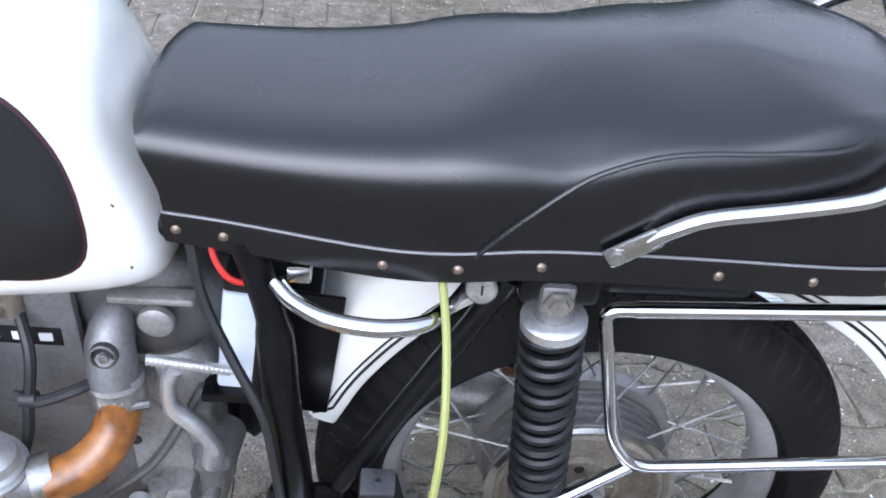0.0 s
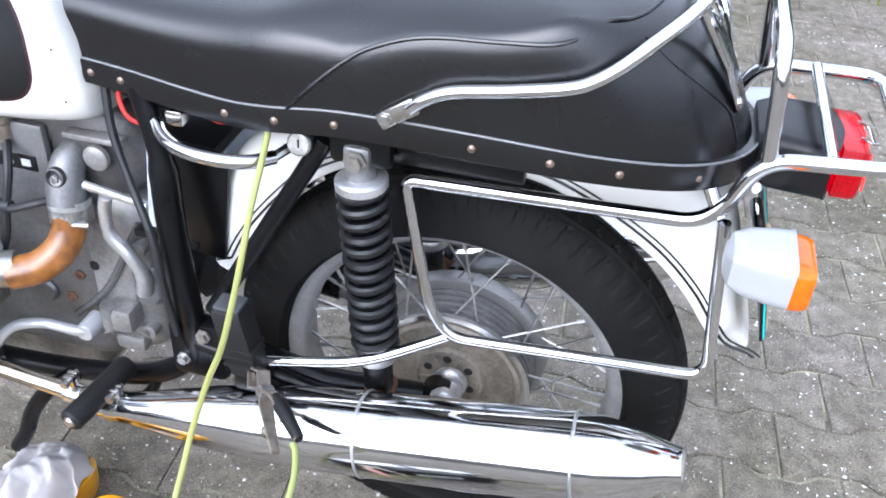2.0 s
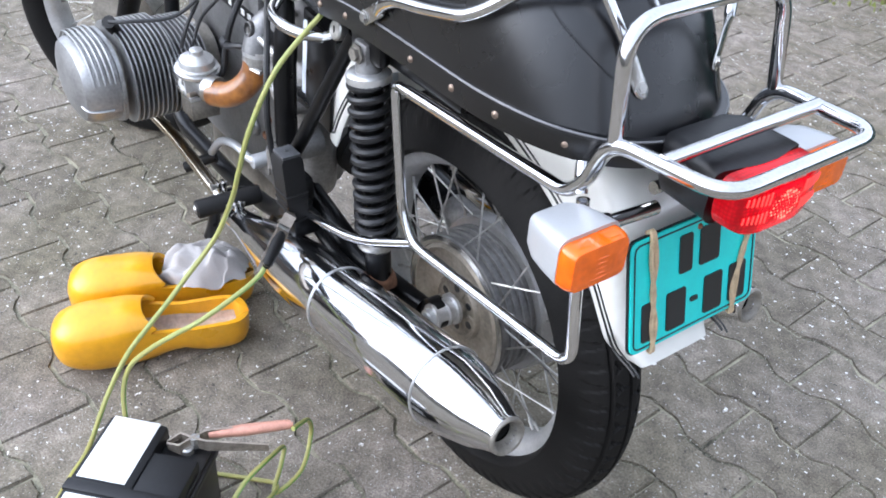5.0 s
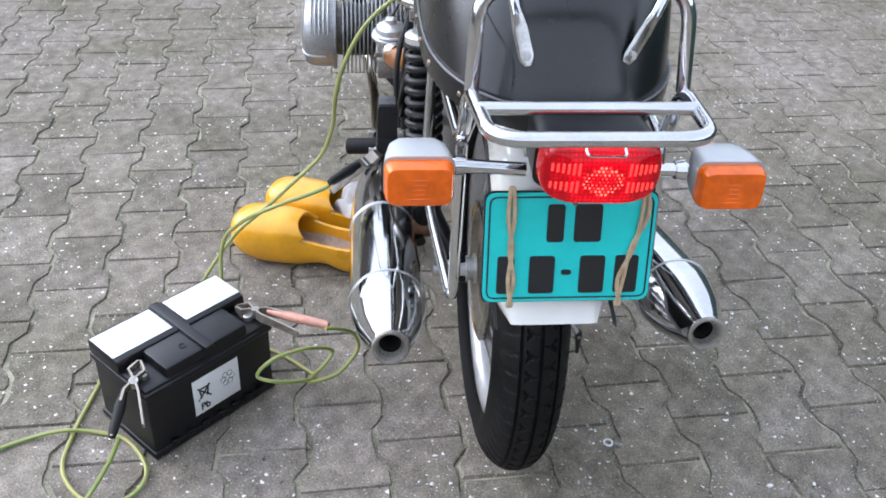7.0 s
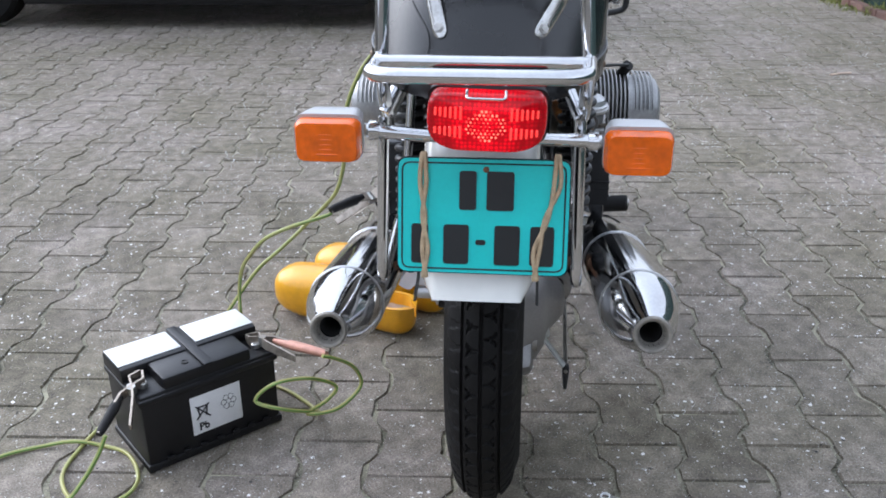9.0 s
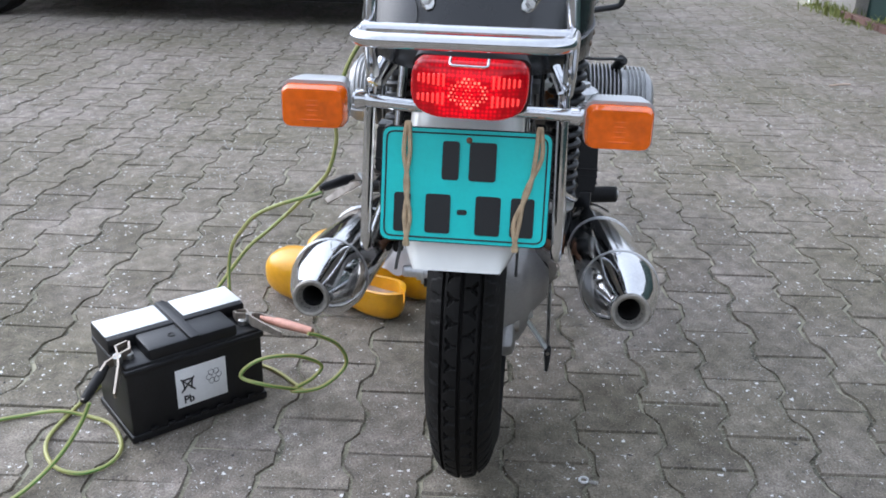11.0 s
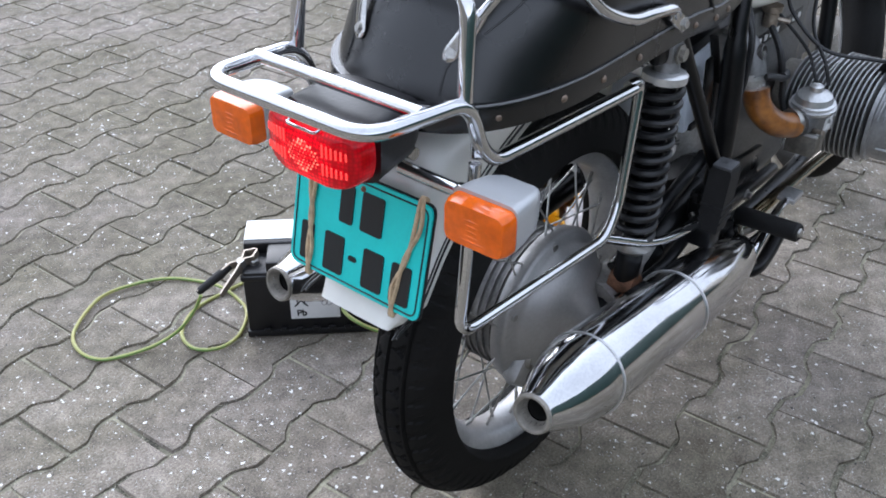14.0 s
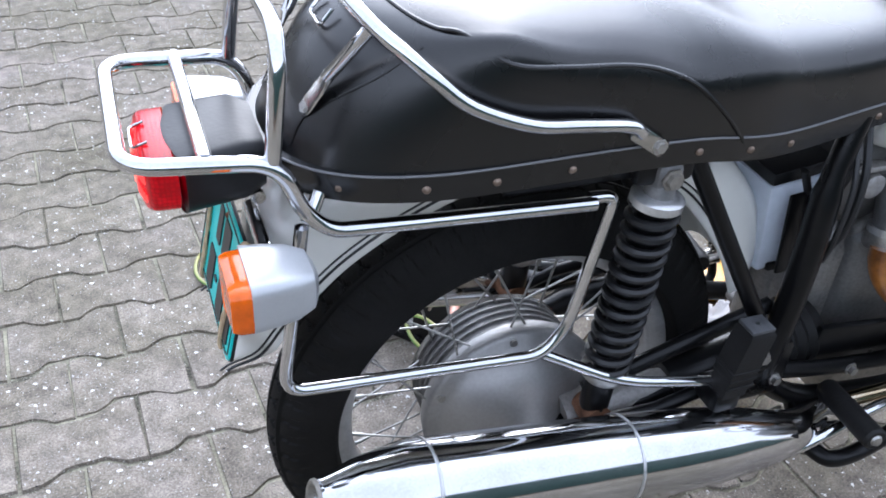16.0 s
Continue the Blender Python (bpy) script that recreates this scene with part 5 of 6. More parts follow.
part("key_slot", Shape().box((0.002, 0.0012, 0.012), (-0.161, -0.1515, 0.7636), 0.0004), INK, lock)
cell = part("bike_battery", Shape().box((0.1, 0.15, 0.14), (-0.37, 0.004, 0.6), 0.006, Euler((0, 0.12, 0)).to_matrix()), CELL, bike, "pale plastic battery between the frame tubes")
part("battery_lid", Shape().box((0.098, 0.148, 0.02), (-0.361, 0.004, 0.68), 0.004, Euler((0, 0.12, 0)).to_matrix()), PLASTIC, cell)
for p, q in (((-0.335, 0.1, 0.7), (-0.38, 0.1, 0.61)), ((-0.42, 0.1, 0.7), (-0.38, 0.1, 0.61)), ((-0.38, 0.1, 0.61), (-0.385, 0.1, 0.53))):
    part("battery_strap", Shape().tube([p, q], 0.008, 8, flat=0.5), RUBBER, cell, "black rubber strap")
part("bracket_plate", Shape().box((0.034, 0.006, 0.13), (-0.352, 0.098, 0.6), 0.003, Euler((0, 0.12, 0)).to_matrix()), BLACK, cell, "black steel bracket plate")
part("battery_holder", Shape().box((0.085, 0.006, 0.17), (-0.338, -0.08, 0.605), 0.002, Euler((0, 0.12, 0)).to_matrix()), BLACK, cell, "black steel holder plate")
part("battery_tray", Shape().box((0.1, 0.17, 0.012), (-0.392, 0.0, 0.533), 0.003), BLACK, cell)
part("fuse_block", Shape().box((0.022, 0.02, 0.02), (-0.325, -0.125, 0.757), 0.003), CHROME_OLD, bike)
for pts, r, m in (([(-0.425, -0.112, 0.78), (-0.415, -0.128, 0.72), (-0.39, -0.145, 0.66), (-0.36, -0.165, 0.6), (-0.35, -0.172, 0.53), (-0.345, -0.165, 0.44)], 0.0055, CABLE_BK),
                  ([(-0.405, -0.1, 0.785), (-0.404, -0.118, 0.765), (-0.39, -0.128, 0.745), (-0.37, -0.125, 0.735)], 0.0032, WIRE_RED),
                  ([(-0.37, -0.125, 0.735), (-0.358, -0.118, 0.738)], 0.0045, WIRE_BLUE),
                  ([(-0.31, -0.1, 0.76), (-0.27, -0.12, 0.757), (-0.22, -0.11, 0.765)], 0.004, WIRE_RED),
                  ([(-0.41, 0.1, 0.77), (-0.4, 0.135, 0.7), (-0.395, 0.14, 0.63), (-0.4, 0.12, 0.58)], 0.0055, CABLE_BK),
                  ([(-0.39, 0.1, 0.77), (-0.375, 0.145, 0.7), (-0.37, 0.15, 0.62), (-0.385, 0.13, 0.57)], 0.004, CABLE_BK)):
    part("wire", Shape().tube(spline(pts, 6), r, 8), m, bike)
back = SEAT_TREE.ray_cast(Vector((0.6, 0.012, 0.92)), Vector((-1, 0, 0)))[0]
part("seat_buckle", Shape().tube(bends([back + Vector(o) for o in ((-0.004, -0.021, 0.012), (0.009, -0.021, -0.004), (0.009, 0.021, -0.004), (-0.004, 0.021, 0.012))], 0.008), 0.0022, 8), CHROME, bike, "small chrome loop on the seat back")

def settle(ob, narrow, dx, dz):
    """Brings a drive unit's pieces closer to the middle, and moves them along and down."""
    for o in (ob, *ob.children_recursive):
        ys = [v.co.y for v in o.data.vertices]
        mid = (min(ys) + max(ys)) / 2
        if min(ys) < -0.03 and max(ys) > 0.03:
            o.data.transform(Matrix.Translation((dx, 0, dz)) @ Matrix.Diagonal((1, narrow, 1, 1)))
        else:
            o.data.transform(Matrix.Translation((dx, mid * (narrow - 1), dz)))


settle(engine, 0.76, -0.012, -0.024)
for ob in [o for o in bike.children if o.name.startswith(("carburettor", "intake_elbow"))]:
    if ob.data.vertices[0].co.y < 0:
        settle(ob, 0.84, -0.012, -0.022)
    else:
        settle(ob, *((0.955, 0.014, -0.022) if ob.name.startswith("carb") else (0.93, 0.002, -0.022)))
for ob, move in ((kick, (-0.006, 0.026, -0.016)), (shift, (-0.014, 0.028, -0.028))):
    for o in (ob, *ob.children_recursive):
        o.data.transform(Matrix.Translation(move))
for ob in [o for o in bike.children if o.name.startswith("passenger_peg")]:
    for o in (ob, *ob.children_recursive):
        side = 1 if o.data.vertices[0].co.y > 0 else -1
        o.data.transform(Matrix.Translation((0.008, -0.011 * side, -0.002)))

# the upper body leans a little to its right
for ob, k in ((seat, 0.03), (lamp, 0.02)):
    for o in (ob, *ob.children_recursive):
        o.data.transform(Matrix(((1, 0, 0, 0), (0, 1, k * 1.6, -k * 1.26), (0, -k, 1, 0), (0, 0, 0, 1))))

# front wheel and fork
FA = Vector((-1.4, 0, 0.335))
fw = part("front_wheel", Shape().lathe([(-0.05, 0.03), (-0.05, 0.09), (0.05, 0.09), (0.05, 0.03)], FA, (0, 1, 0), 32), ALU_DIRTY, bike, "spoked front wheel")
part("tyre", Shape().rings([[FA + Vector((math.cos(t) * (0.285 + 0.048 * math.cos(q)), 0.045 * math.sin(q), math.sin(t) * (0.285 + 0.048 * math.cos(q)))) for q in (2 * math.pi * j / 14 for j in range(14))] for t in (2 * math.pi * i / 72 for i in range(72))], True, False, True), TYRE, fw)
rim_and_spokes(fw, FA, 0.245, 0.08, 20)
arc = [FA + Vector((math.cos(t), 0, math.sin(t))) * 0.355 for t in (radians(42 + 7 * i) for i in range(20))]
part("front_mudguard", Shape().rings([[p + (p - FA).normalized() * (0.02 * math.cos(q) - 0.02) + Vector((0, 0.075 * math.sin(q), 0)) for q in (radians(-80 + 16 * j) for j in range(11))] + [p + (p - FA).normalized() * (0.017 * math.cos(q) - 0.022) + Vector((0, 0.072 * math.sin(q), 0)) for q in (radians(80 - 16 * j) for j in range(11))] for p in arc], True, True), WHITE, bike, "white front mudguard", 50)
for s in (-1, 1):
    part("fork_leg", Shape().tube(side_pts([(-1.37, 0.095, 0.335), (-1.28, 0.095, 0.6), (-1.17, 0.095, 0.92)], s), [0.025, 0.025, 0.021], 14), BLACK, bike, "black telescopic fork leg")

# the front end is steered to the left
STEER = Matrix.Translation((-1.33, 0, 0)) @ Matrix.Rotation(radians(38), 4, "Z") @ Matrix.Translation((1.33, 0, 0))
for ob in (fw, *fw.children, *(o for o in bike.children if o.name.startswith(("front_mudguard", "fork_leg")))):
    ob.data.transform(STEER)

# foot brake pedal and a hose beside the engine
pedal = part("brake_pedal", Shape().box((0.05, 0.034, 0.008), (-0.598, 0.2, 0.333), 0.002), ALU_BRIGHT, bike, "ribbed aluminium foot brake pedal")
for i in range(6):
    part("pedal_rib", Shape().box((0.003, 0.032, 0.004), (-0.618 + i * 0.008, 0.2, 0.339), 0.001), ALU_BRIGHT, pedal)
part("pedal_arm", Shape().tube(spline([(-0.598, 0.195, 0.33), (-0.57, 0.19, 0.305), (-0.5, 0.175, 0.295), (-0.42, 0.16, 0.31)], 5), 0.006, 8), STEEL, pedal)
part("brake_lever", Shape().tube(spline([(-0.338, 0.212, 0.288), (-0.38, 0.214, 0.298), (-0.436, 0.214, 0.317), (-0.51, 0.206, 0.332), (-0.58, 0.2, 0.33)], 5), 0.0085, 12), CHROME, pedal, "bright bar under the foot peg")
part("breather_hose", Shape().tube(bends([(-0.86, 0.17, 0.67), (-0.9, 0.235, 0.674), (-0.9, 0.287, 0.684), (-0.9, 0.285, 0.735), (-0.9, 0.265, 0.79), (-0.9, 0.15, 0.8)], 0.02), 0.0075, 10), CABLE_BK, bike, "bent black hose beside the engine")

# ---- car battery and jump leads ----
bat = thing("car_battery", "black car battery with white stickers on the pavers", "battery", pose(-0.054, -0.572, 0, 0, 0, -46) @ Matrix.Diagonal((1.03, 1.07, 1.1, 1)))
part("battery_case", Shape().box((0.262, 0.156, 0.145), (0, 0, 0.0745), 0.006), PLASTIC, bat)
part("base_rim", Shape().box((0.268, 0.162, 0.014), (0, 0, 0.009), 0.003), PLASTIC, bat)
part("top_rim", Shape().box((0.27, 0.164, 0.012), (0, 0, 0.135), 0.004), PLASTIC, bat)
part("battery_lid", Shape().box((0.268, 0.09, 0.03), (0, -0.036, 0.154), 0.006).box((0.17, 0.07, 0.028), (0, 0.04, 0.152), 0.006), PLASTIC, bat)
for x, w in ((0.0735, 0.118), (-0.0735, 0.118)):
    part("white_sticker", Shape().box((w, 0.07, 0.001), (x, -0.038, 0.1698), 0.0004), STICKER, bat, "blank white sticker")
part("lid_band", Shape().box((0.02, 0.165, 0.006), (0, 0.0, 0.1685), 0.003), PLASTIC, bat)
part("lid_vent", Shape().lathe([(0, 0.007), (0.001, 0.007), (0.001, 0.005), (0.0002, 0.004)], (0.03, 0.045, 0.1662), (0, 0, 1), 18), RUBBER, bat)
for x in (-0.11, 0.11):
    part("terminal", Shape().lathe([(0, 0.009), (0.016, 0.0085), (0.018, 0.006)], (x, 0.045, 0.139), (0, 0, 1), 18), STEEL, bat)
lab = part("recycling_label", Shape().box((0.098, 0.001, 0.074), (-0.005, 0.0786, 0.077), 0.0004), STICKER, bat, "white label with bin symbol and Pb")
font = bpy.data.curves.new("letters", "FONT")
font.body, font.size, font.extrude, font.align_x, font.offset = "Pb", 0.02, 0.0003, "CENTER", 0.0006
tx = new("letters", font)
me = bpy.data.meshes.new_from_object(tx)
bpy.data.objects.remove(tx)
me.materials.append(INK)
ob = new("lead_mark", me)
ob.parent, ob.matrix_local = lab, Matrix.Translation((0.022, 0.0793, 0.047)) @ Euler((math.pi / 2, 0, math.pi)).to_matrix().to_4x4()
for p, q in (((0.035, 0.095), (0.009, 0.069)), ((0.009, 0.095), (0.035, 0.069)), ((0.031, 0.09), (0.028, 0.073)), ((0.013, 0.09), (0.016, 0.073)), ((0.033, 0.092), (0.011, 0.092))):
    part("bin_stroke", Shape().tube([(p[0], 0.0793, p[1]), (q[0], 0.0793, q[1])], 0.0016, 6), INK, lab)
for i in range(6):
    th = i * math.pi / 3
    c = Vector((-0.029 + 0.0095 * math.cos(th), 0.0792, 0.083 + 0.0095 * math.sin(th)))
    part("recycling_ring", Shape().tube([c + Vector((math.cos(2 * math.pi * j / 12) * 0.0055, 0, math.sin(2 * math.pi * j / 12) * 0.0055)) for j in range(12)], 0.0005, 5, True), INK, lab)
for i in range(7):
    part("case_lug", Shape().box((0.014, 0.006, 0.008), (-0.1 + i * 0.032, 0.082, 0.019), 0.002), PLASTIC, bat)


def clamp(name, label, tip, tail, spread, sleeve, up=(0, 0, 1)):
    """A crocodile clamp that bites at tip and whose sleeved arm ends at tail."""
    ob = thing(name, label, "clamp", group="jump lead clamps")
    t, e = Vector(tip), Vector(tail)
    d = (e - t).normalized()
    n = Vector(spread).normalized()
    n = (n - d * n.dot(d)).normalized()
    w = d.cross(n)
    L = (e - t).length
    for sgn, r in ((1, 1.0), (-1, 0.72)):
        pts = [t + n * sgn * 0.002, t + d * 0.02 + n * sgn * 0.0135, t + d * 0.04 - n * sgn * 0.001, t + d * 0.06 - n * sgn * 0.012, t + d * (0.06 + (L - 0.06) * r) - n * sgn * (0.012 if sgn > 0 else 0.034)]
        rings = []
        for i, p in enumerate(pts):
            hw = 0.006 if i in (0, 4) else 0.0095
            rings.append([p + w * hw + n * 0.002, p - w * hw + n * 0.002, p - w * hw - n * 0.002, p + w * hw - n * 0.002])
        part("jaw", Shape().rings(rings), CLAMP, ob, "notched tinned jaw")
        for k in range(4):
            part("tooth", Shape().box((0.003, 0.003, 0.003), t + d * (0.002 + 0.004 * k) + n * sgn * (0.001 + 0.002 * k), 0), CLAMP, ob)
    part("spring", Shape().lathe([(-0.009, 0.006), (-0.009, 0.008), (0.009, 0.008), (0.009, 0.006)], t + d * 0.042, w, 14), STEEL, ob)
    part("sleeve", Shape().tube([t + d * 0.062 - n * 0.012, t.lerp(e, 0.6) - n * 0.012, e - d * 0.008 - n * 0.012, e - n * 0.012], [0.006, 0.0098, 0.0078, 0.0055], 14), sleeve, ob, "insulating sleeve")
    return e - n * 0.012, d


clamp("battery_clamp", "tinned crocodile clamp with copper sleeve on the battery", (-0.119, -0.48, 0.172), (-0.034, -0.309, 0.186), (1, -0.4, 0.1), COPPER)
clamp("battery_clamp", "tinned crocodile clamp with black sleeve on the battery", (0.042, -0.627, 0.182), (0.181, -0.64, 0.14), (0.2, 0.9, -0.1), RUBBER)
clamp("earth_clamp", "tinned crocodile clamp with black sleeve on the peg", (-0.216, -0.205, 0.45), (-0.12, -0.3, 0.436), (-0.3, -0.4, -0.9), RUBBER)

lead = thing("jump_lead", "yellow and green jump lead from the seat to the battery", "cable", group="jump leads")
top = [(-0.2, -0.13, 0.79), (-0.197, -0.15, 0.773), (-0.192, -0.187, 0.747), (-0.19, -0.225, 0.712), (-0.191, -0.253, 0.668), (-0.198, -0.275, 0.612), (-0.211, -0.286, 0.555), (-0.232, -0.291, 0.5), (-0.248, -0.311, 0.437), (-0.25, -0.338, 0.402), (-0.25, -0.373, 0.367), (-0.25, -0.405, 0.334), (-0.25, -0.443, 0.298), (-0.246, -0.485, 0.26), (-0.236, -0.53, 0.2), (-0.216, -0.577, 0.13), (-0.228, -0.61, 0.075), (-0.23, -0.66, 0.008), (-0.19, -0.72, 0.006), (-0.13, -0.75, 0.006), (-0.065, -0.76, 0.006), (0.03, -0.772, 0.006), (0.12, -0.77, 0.006), (0.187, -0.724, 0.008), (0.202, -0.668, 0.006), (0.17, -0.628, 0.006), (0.117, -0.628, 0.006), (0.053, -0.675, 0.006), (0.031, -0.735, 0.006), (0.034, -0.79, 0.014), (0.044, -0.85, 0.006), (0.08, -0.91, 0.006), (0.14, -0.95, 0.006), (0.225, -0.965, 0.006), (0.325, -0.905, 0.006), (0.356, -0.84, 0.006), (0.343, -0.78, 0.006), (0.286, -0.746, 0.006), (0.237, -0.722, 0.016), (0.207, -0.69, 0.05), (0.19, -0.658, 0.1), (0.181, -0.64, 0.14)]
part("cable", Shape().tube(spline(top, 7), 0.0039, 8), CABLE_YG, lead)
part("green_stripe", Shape().tube([p + Vector((0.0022, 0.0018, 0.0008)) for p in spline(top, 7)], 0.0014, 8), CABLE_GREEN, lead, "green stripe")
lead = thing("jump_lead", "yellow and green jump lead from the peg to the battery", "cable", group="jump leads")
low = [(-0.124, -0.297, 0.437), (-0.117, -0.306, 0.434), (-0.107, -0.335, 0.427), (-0.103, -0.372, 0.415), (-0.109, -0.41, 0.395), (-0.13, -0.438, 0.37), (-0.163, -0.47, 0.33), (-0.186, -0.497, 0.29), (-0.195, -0.511, 0.24), (-0.2, -0.516, 0.177), (-0.215, -0.52, 0.09), (-0.225, -0.5, 0.01), (-0.184, -0.421, 0.006), (-0.113, -0.346, 0.01), (-0.052, -0.336, 0.05), (-0.004, -0.387, 0.085), (-0.005, -0.436, 0.1), (-0.023, -0.402, 0.128), (-0.052, -0.342, 0.125), (-0.092, -0.301, 0.085), (-0.077, -0.316, 0.062), (-0.037, -0.347, 0.055), (-0.052, -0.291, 0.06), (-0.090, -0.251, 0.09), (-0.077, -0.261, 0.14), (-0.047, -0.291, 0.175), (-0.034, -0.309, 0.186)]
part("cable", Shape().tube(spline(low, 7), 0.0039, 8), CABLE_YG, lead)
part("green_stripe", Shape().tube([p + Vector((0.0022, 0.0018, 0.0008)) for p in spline(low, 7)], 0.0014, 8), CABLE_GREEN, lead, "green stripe")

# ---- clogs, rag, small things ----


def clog(at, label):
    ob = thing("wooden_clog", label, "shoe", at, group="pair of clogs")
    # distance from the heel, half width, sole, rim, top
    tab = [(0.0, 0.004, 0.045, 0.072, 0.072), (0.002, 0.0135, 0.032, 0.074, 0.074), (0.005, 0.021, 0.022, 0.076, 0.076), (0.01, 0.0295, 0.013, 0.078, 0.078), (0.018, 0.0375, 0.006, 0.079, 0.079), (0.03, 0.0435, 0.002, 0.08, 0.08), (0.045, 0.0465, 0.0, 0.08, 0.08), (0.07, 0.047, 0.0, 0.08, 0.082), (0.1, 0.047, 0.004, 0.079, 0.1), (0.13, 0.046, 0.016, 0.08, 0.112), (0.16, 0.048, 0.013, 0.084, 0.118), (0.19, 0.051, 0.003, 0.088, 0.123), (0.22, 0.056, 0.0, 0.087, 0.128), (0.26, 0.061, 0.0, 0.08, 0.127), (0.3, 0.062, 0.003, 0.076, 0.126), (0.33, 0.057, 0.011, 0.075, 0.122), (0.35, 0.048, 0.022, 0.073, 0.113), (0.36, 0.037, 0.034, 0.071, 0.103), (0.366, 0.023, 0.046, 0.07, 0.09), (0.369, 0.007, 0.058, 0.069, 0.077)]

    def ring(x, grow, closed):
        w, b, rim, top = lerp_table(tab, x)
        w, b = max(w - grow, 0.002), b + grow * 1.3
        low = [(x, w * math.copysign(abs(math.cos(a)) ** 0.75, math.cos(a)), rim - (rim - b) * abs(math.sin(a)) ** 0.7) for a in (math.pi - math.pi * i / 16 for i in range(17))]
        if not closed:
            return low
        return low + [(x + 0.03 * (math.sin(a) - 1) * max(0.0, min(1.0, (0.26 - x) / 0.07)) + 0.012 * max(0.0, min(1.0, (0.26 - x) / 0.07)), w * math.copysign(abs(math.cos(a)) ** 0.8, math.cos(a)), rim + (top - grow - rim) * math.sin(a) ** 0.85) for a in (math.pi * i / 16 for i in range(1, 16))]

    xs = [0.0, 0.001, 0.0025, 0.005, 0.008, 0.012, 0.018, 0.024, 0.03, 0.04, 0.05, 0.07, 0.09, 0.11, 0.13, 0.15, 0.17, 0.188, 0.2]
    trough = [ring(x, 0, False) + [(p[0] + 0.012 * max(0.0, 1 - x / 0.045) * min(1.0, x / 0.004), p[1], p[2]) for p in reversed(ring(x, 0.0095 if x > 0.008 else 0.0095 * (x / 0.008) ** 0.5, False))] for x in xs]
    part("shoe", Shape().rings(trough, True, True), CLOG, ob, "", 60)
    xo = [0.188, 0.19, 0.2, 0.215, 0.23, 0.245, 0.26, 0.275, 0.29, 0.305, 0.32, 0.332, 0.342, 0.35, 0.356, 0.36, 0.363, 0.366, 0.368, 0.369]
    vamp = [ring(0.3, 0.012, True), ring(0.25, 0.011, True), ring(0.2, 0.01, True), ring(0.19, 0.009, True), ring(0.187, 0.004, True)] + [ring(x, 0, True) for x in xo]
    part("toe_cap", Shape().rings(vamp, True, True), CLOG, ob, "", 60)
    floor = Shape().rings([[(x, y * 0.96, max(z + 0.006, 0.034)) for x, y, z in ring(x0, 0.01, False)[2:15]] for x0 in (0.014, 0.022, 0.04, 0.07, 0.1, 0.13, 0.16, 0.19, 0.23, 0.28)], False, False)
    part("insole", floor, WOOD, ob, "worn bare wood inside", 60)
    return ob


clog(pose(-0.462, -0.19, 0, 0, 0, -108), "yellow lacquered wooden clog with bare wood inside")
clog(pose(-0.574, -0.125, 0, 0, 0, -111), "yellow lacquered wooden clog stuffed with a rag")
rag = thing("cleaning_rag", "crumpled white cloth stuffed in the clog", "cloth", pose(-0.612, -0.212, 0.085, 0, 0, -111))
rng = random.Random(3)
verts, faces = [], []
NR = 72
for i in range(NR + 1):
    for j in range(NR + 1):
        u, v = i / NR * 2 - 1, j / NR * 2 - 1
        p = Vector((u * 1.5, v * 1.5, 0.7))
        warp = noise.noise(p) * 2.2
        fold = math.sin(u * 5.6 + v * 3.4 + warp * 2.0) * 0.55 + math.sin(v * 7.4 - u * 3.1 + warp * 2.2 + 1.0) * 0.4 + math.sin(u * 13.0 - v * 8.0 + warp * 3.0) * 0.26 + math.sin(v * 17.0 + u * 6.0 - warp * 3.4) * 0.16
        fine = noise.noise(p * 2.1 + Vector((5, 1, 2)))
        x, y = u * math.sqrt(1 - v * v / 2), v * math.sqrt(1 - u * u / 2)
        far = x * x + y * y
        verts.append((x * 0.09 + 0.006 * fold + 0.008 * fine, y * 0.062 + 0.01 * noise.noise(p * 1.4 + Vector((3, 3, 3))), 0.048 * (1 - far ** 2) + (0.0125 * fold + 0.016 * fine + 0.006 * noise.noise(p * 2.9) + 0.0015 * noise.noise(p * 7.3)) * (1 - 0.5 * far) - 0.008 * far + 0.008))
for i in range(NR):
    for j in range(NR):
        faces.append((i * (NR + 1) + j, (i + 1) * (NR + 1) + j, (i + 1) * (NR + 1) + j + 1, i * (NR + 1) + j + 1))
g = Shape()
g.v, g.f = verts, faces
part("cloth", g, CLOTH, rag, "", 180)

eye = thing("cable_eyelet", "small tinned cable eyelet lying on the pavers", "eyelet", pose(0.095, 0.215, 0.003, 0, 0, 69.7))
part("ring", Shape().tube([(0.008 * math.cos(2 * math.pi * i / 16), 0.008 * math.sin(2 * math.pi * i / 16), 0) for i in range(16)], 0.0022, 6, True), STICKER, eye)
part("shank", Shape().tube([(0.009, 0, 0), (0.026, 0, 0.001)], 0.0035, 8), STEEL, eye)
twig = thing("dry_twig", "thin dry brown twig on the pavers", "twig", pose(-3.25, 1.58, 0.006, 0, 0, 25))
part("stick", Shape().tube(spline([(0, -0.05, 0), (0.01, -0.01, 0.004), (0.0, 0.03, 0.002), (0.012, 0.07, 0.003)], 4), 0.004, 6), WOOD, twig)

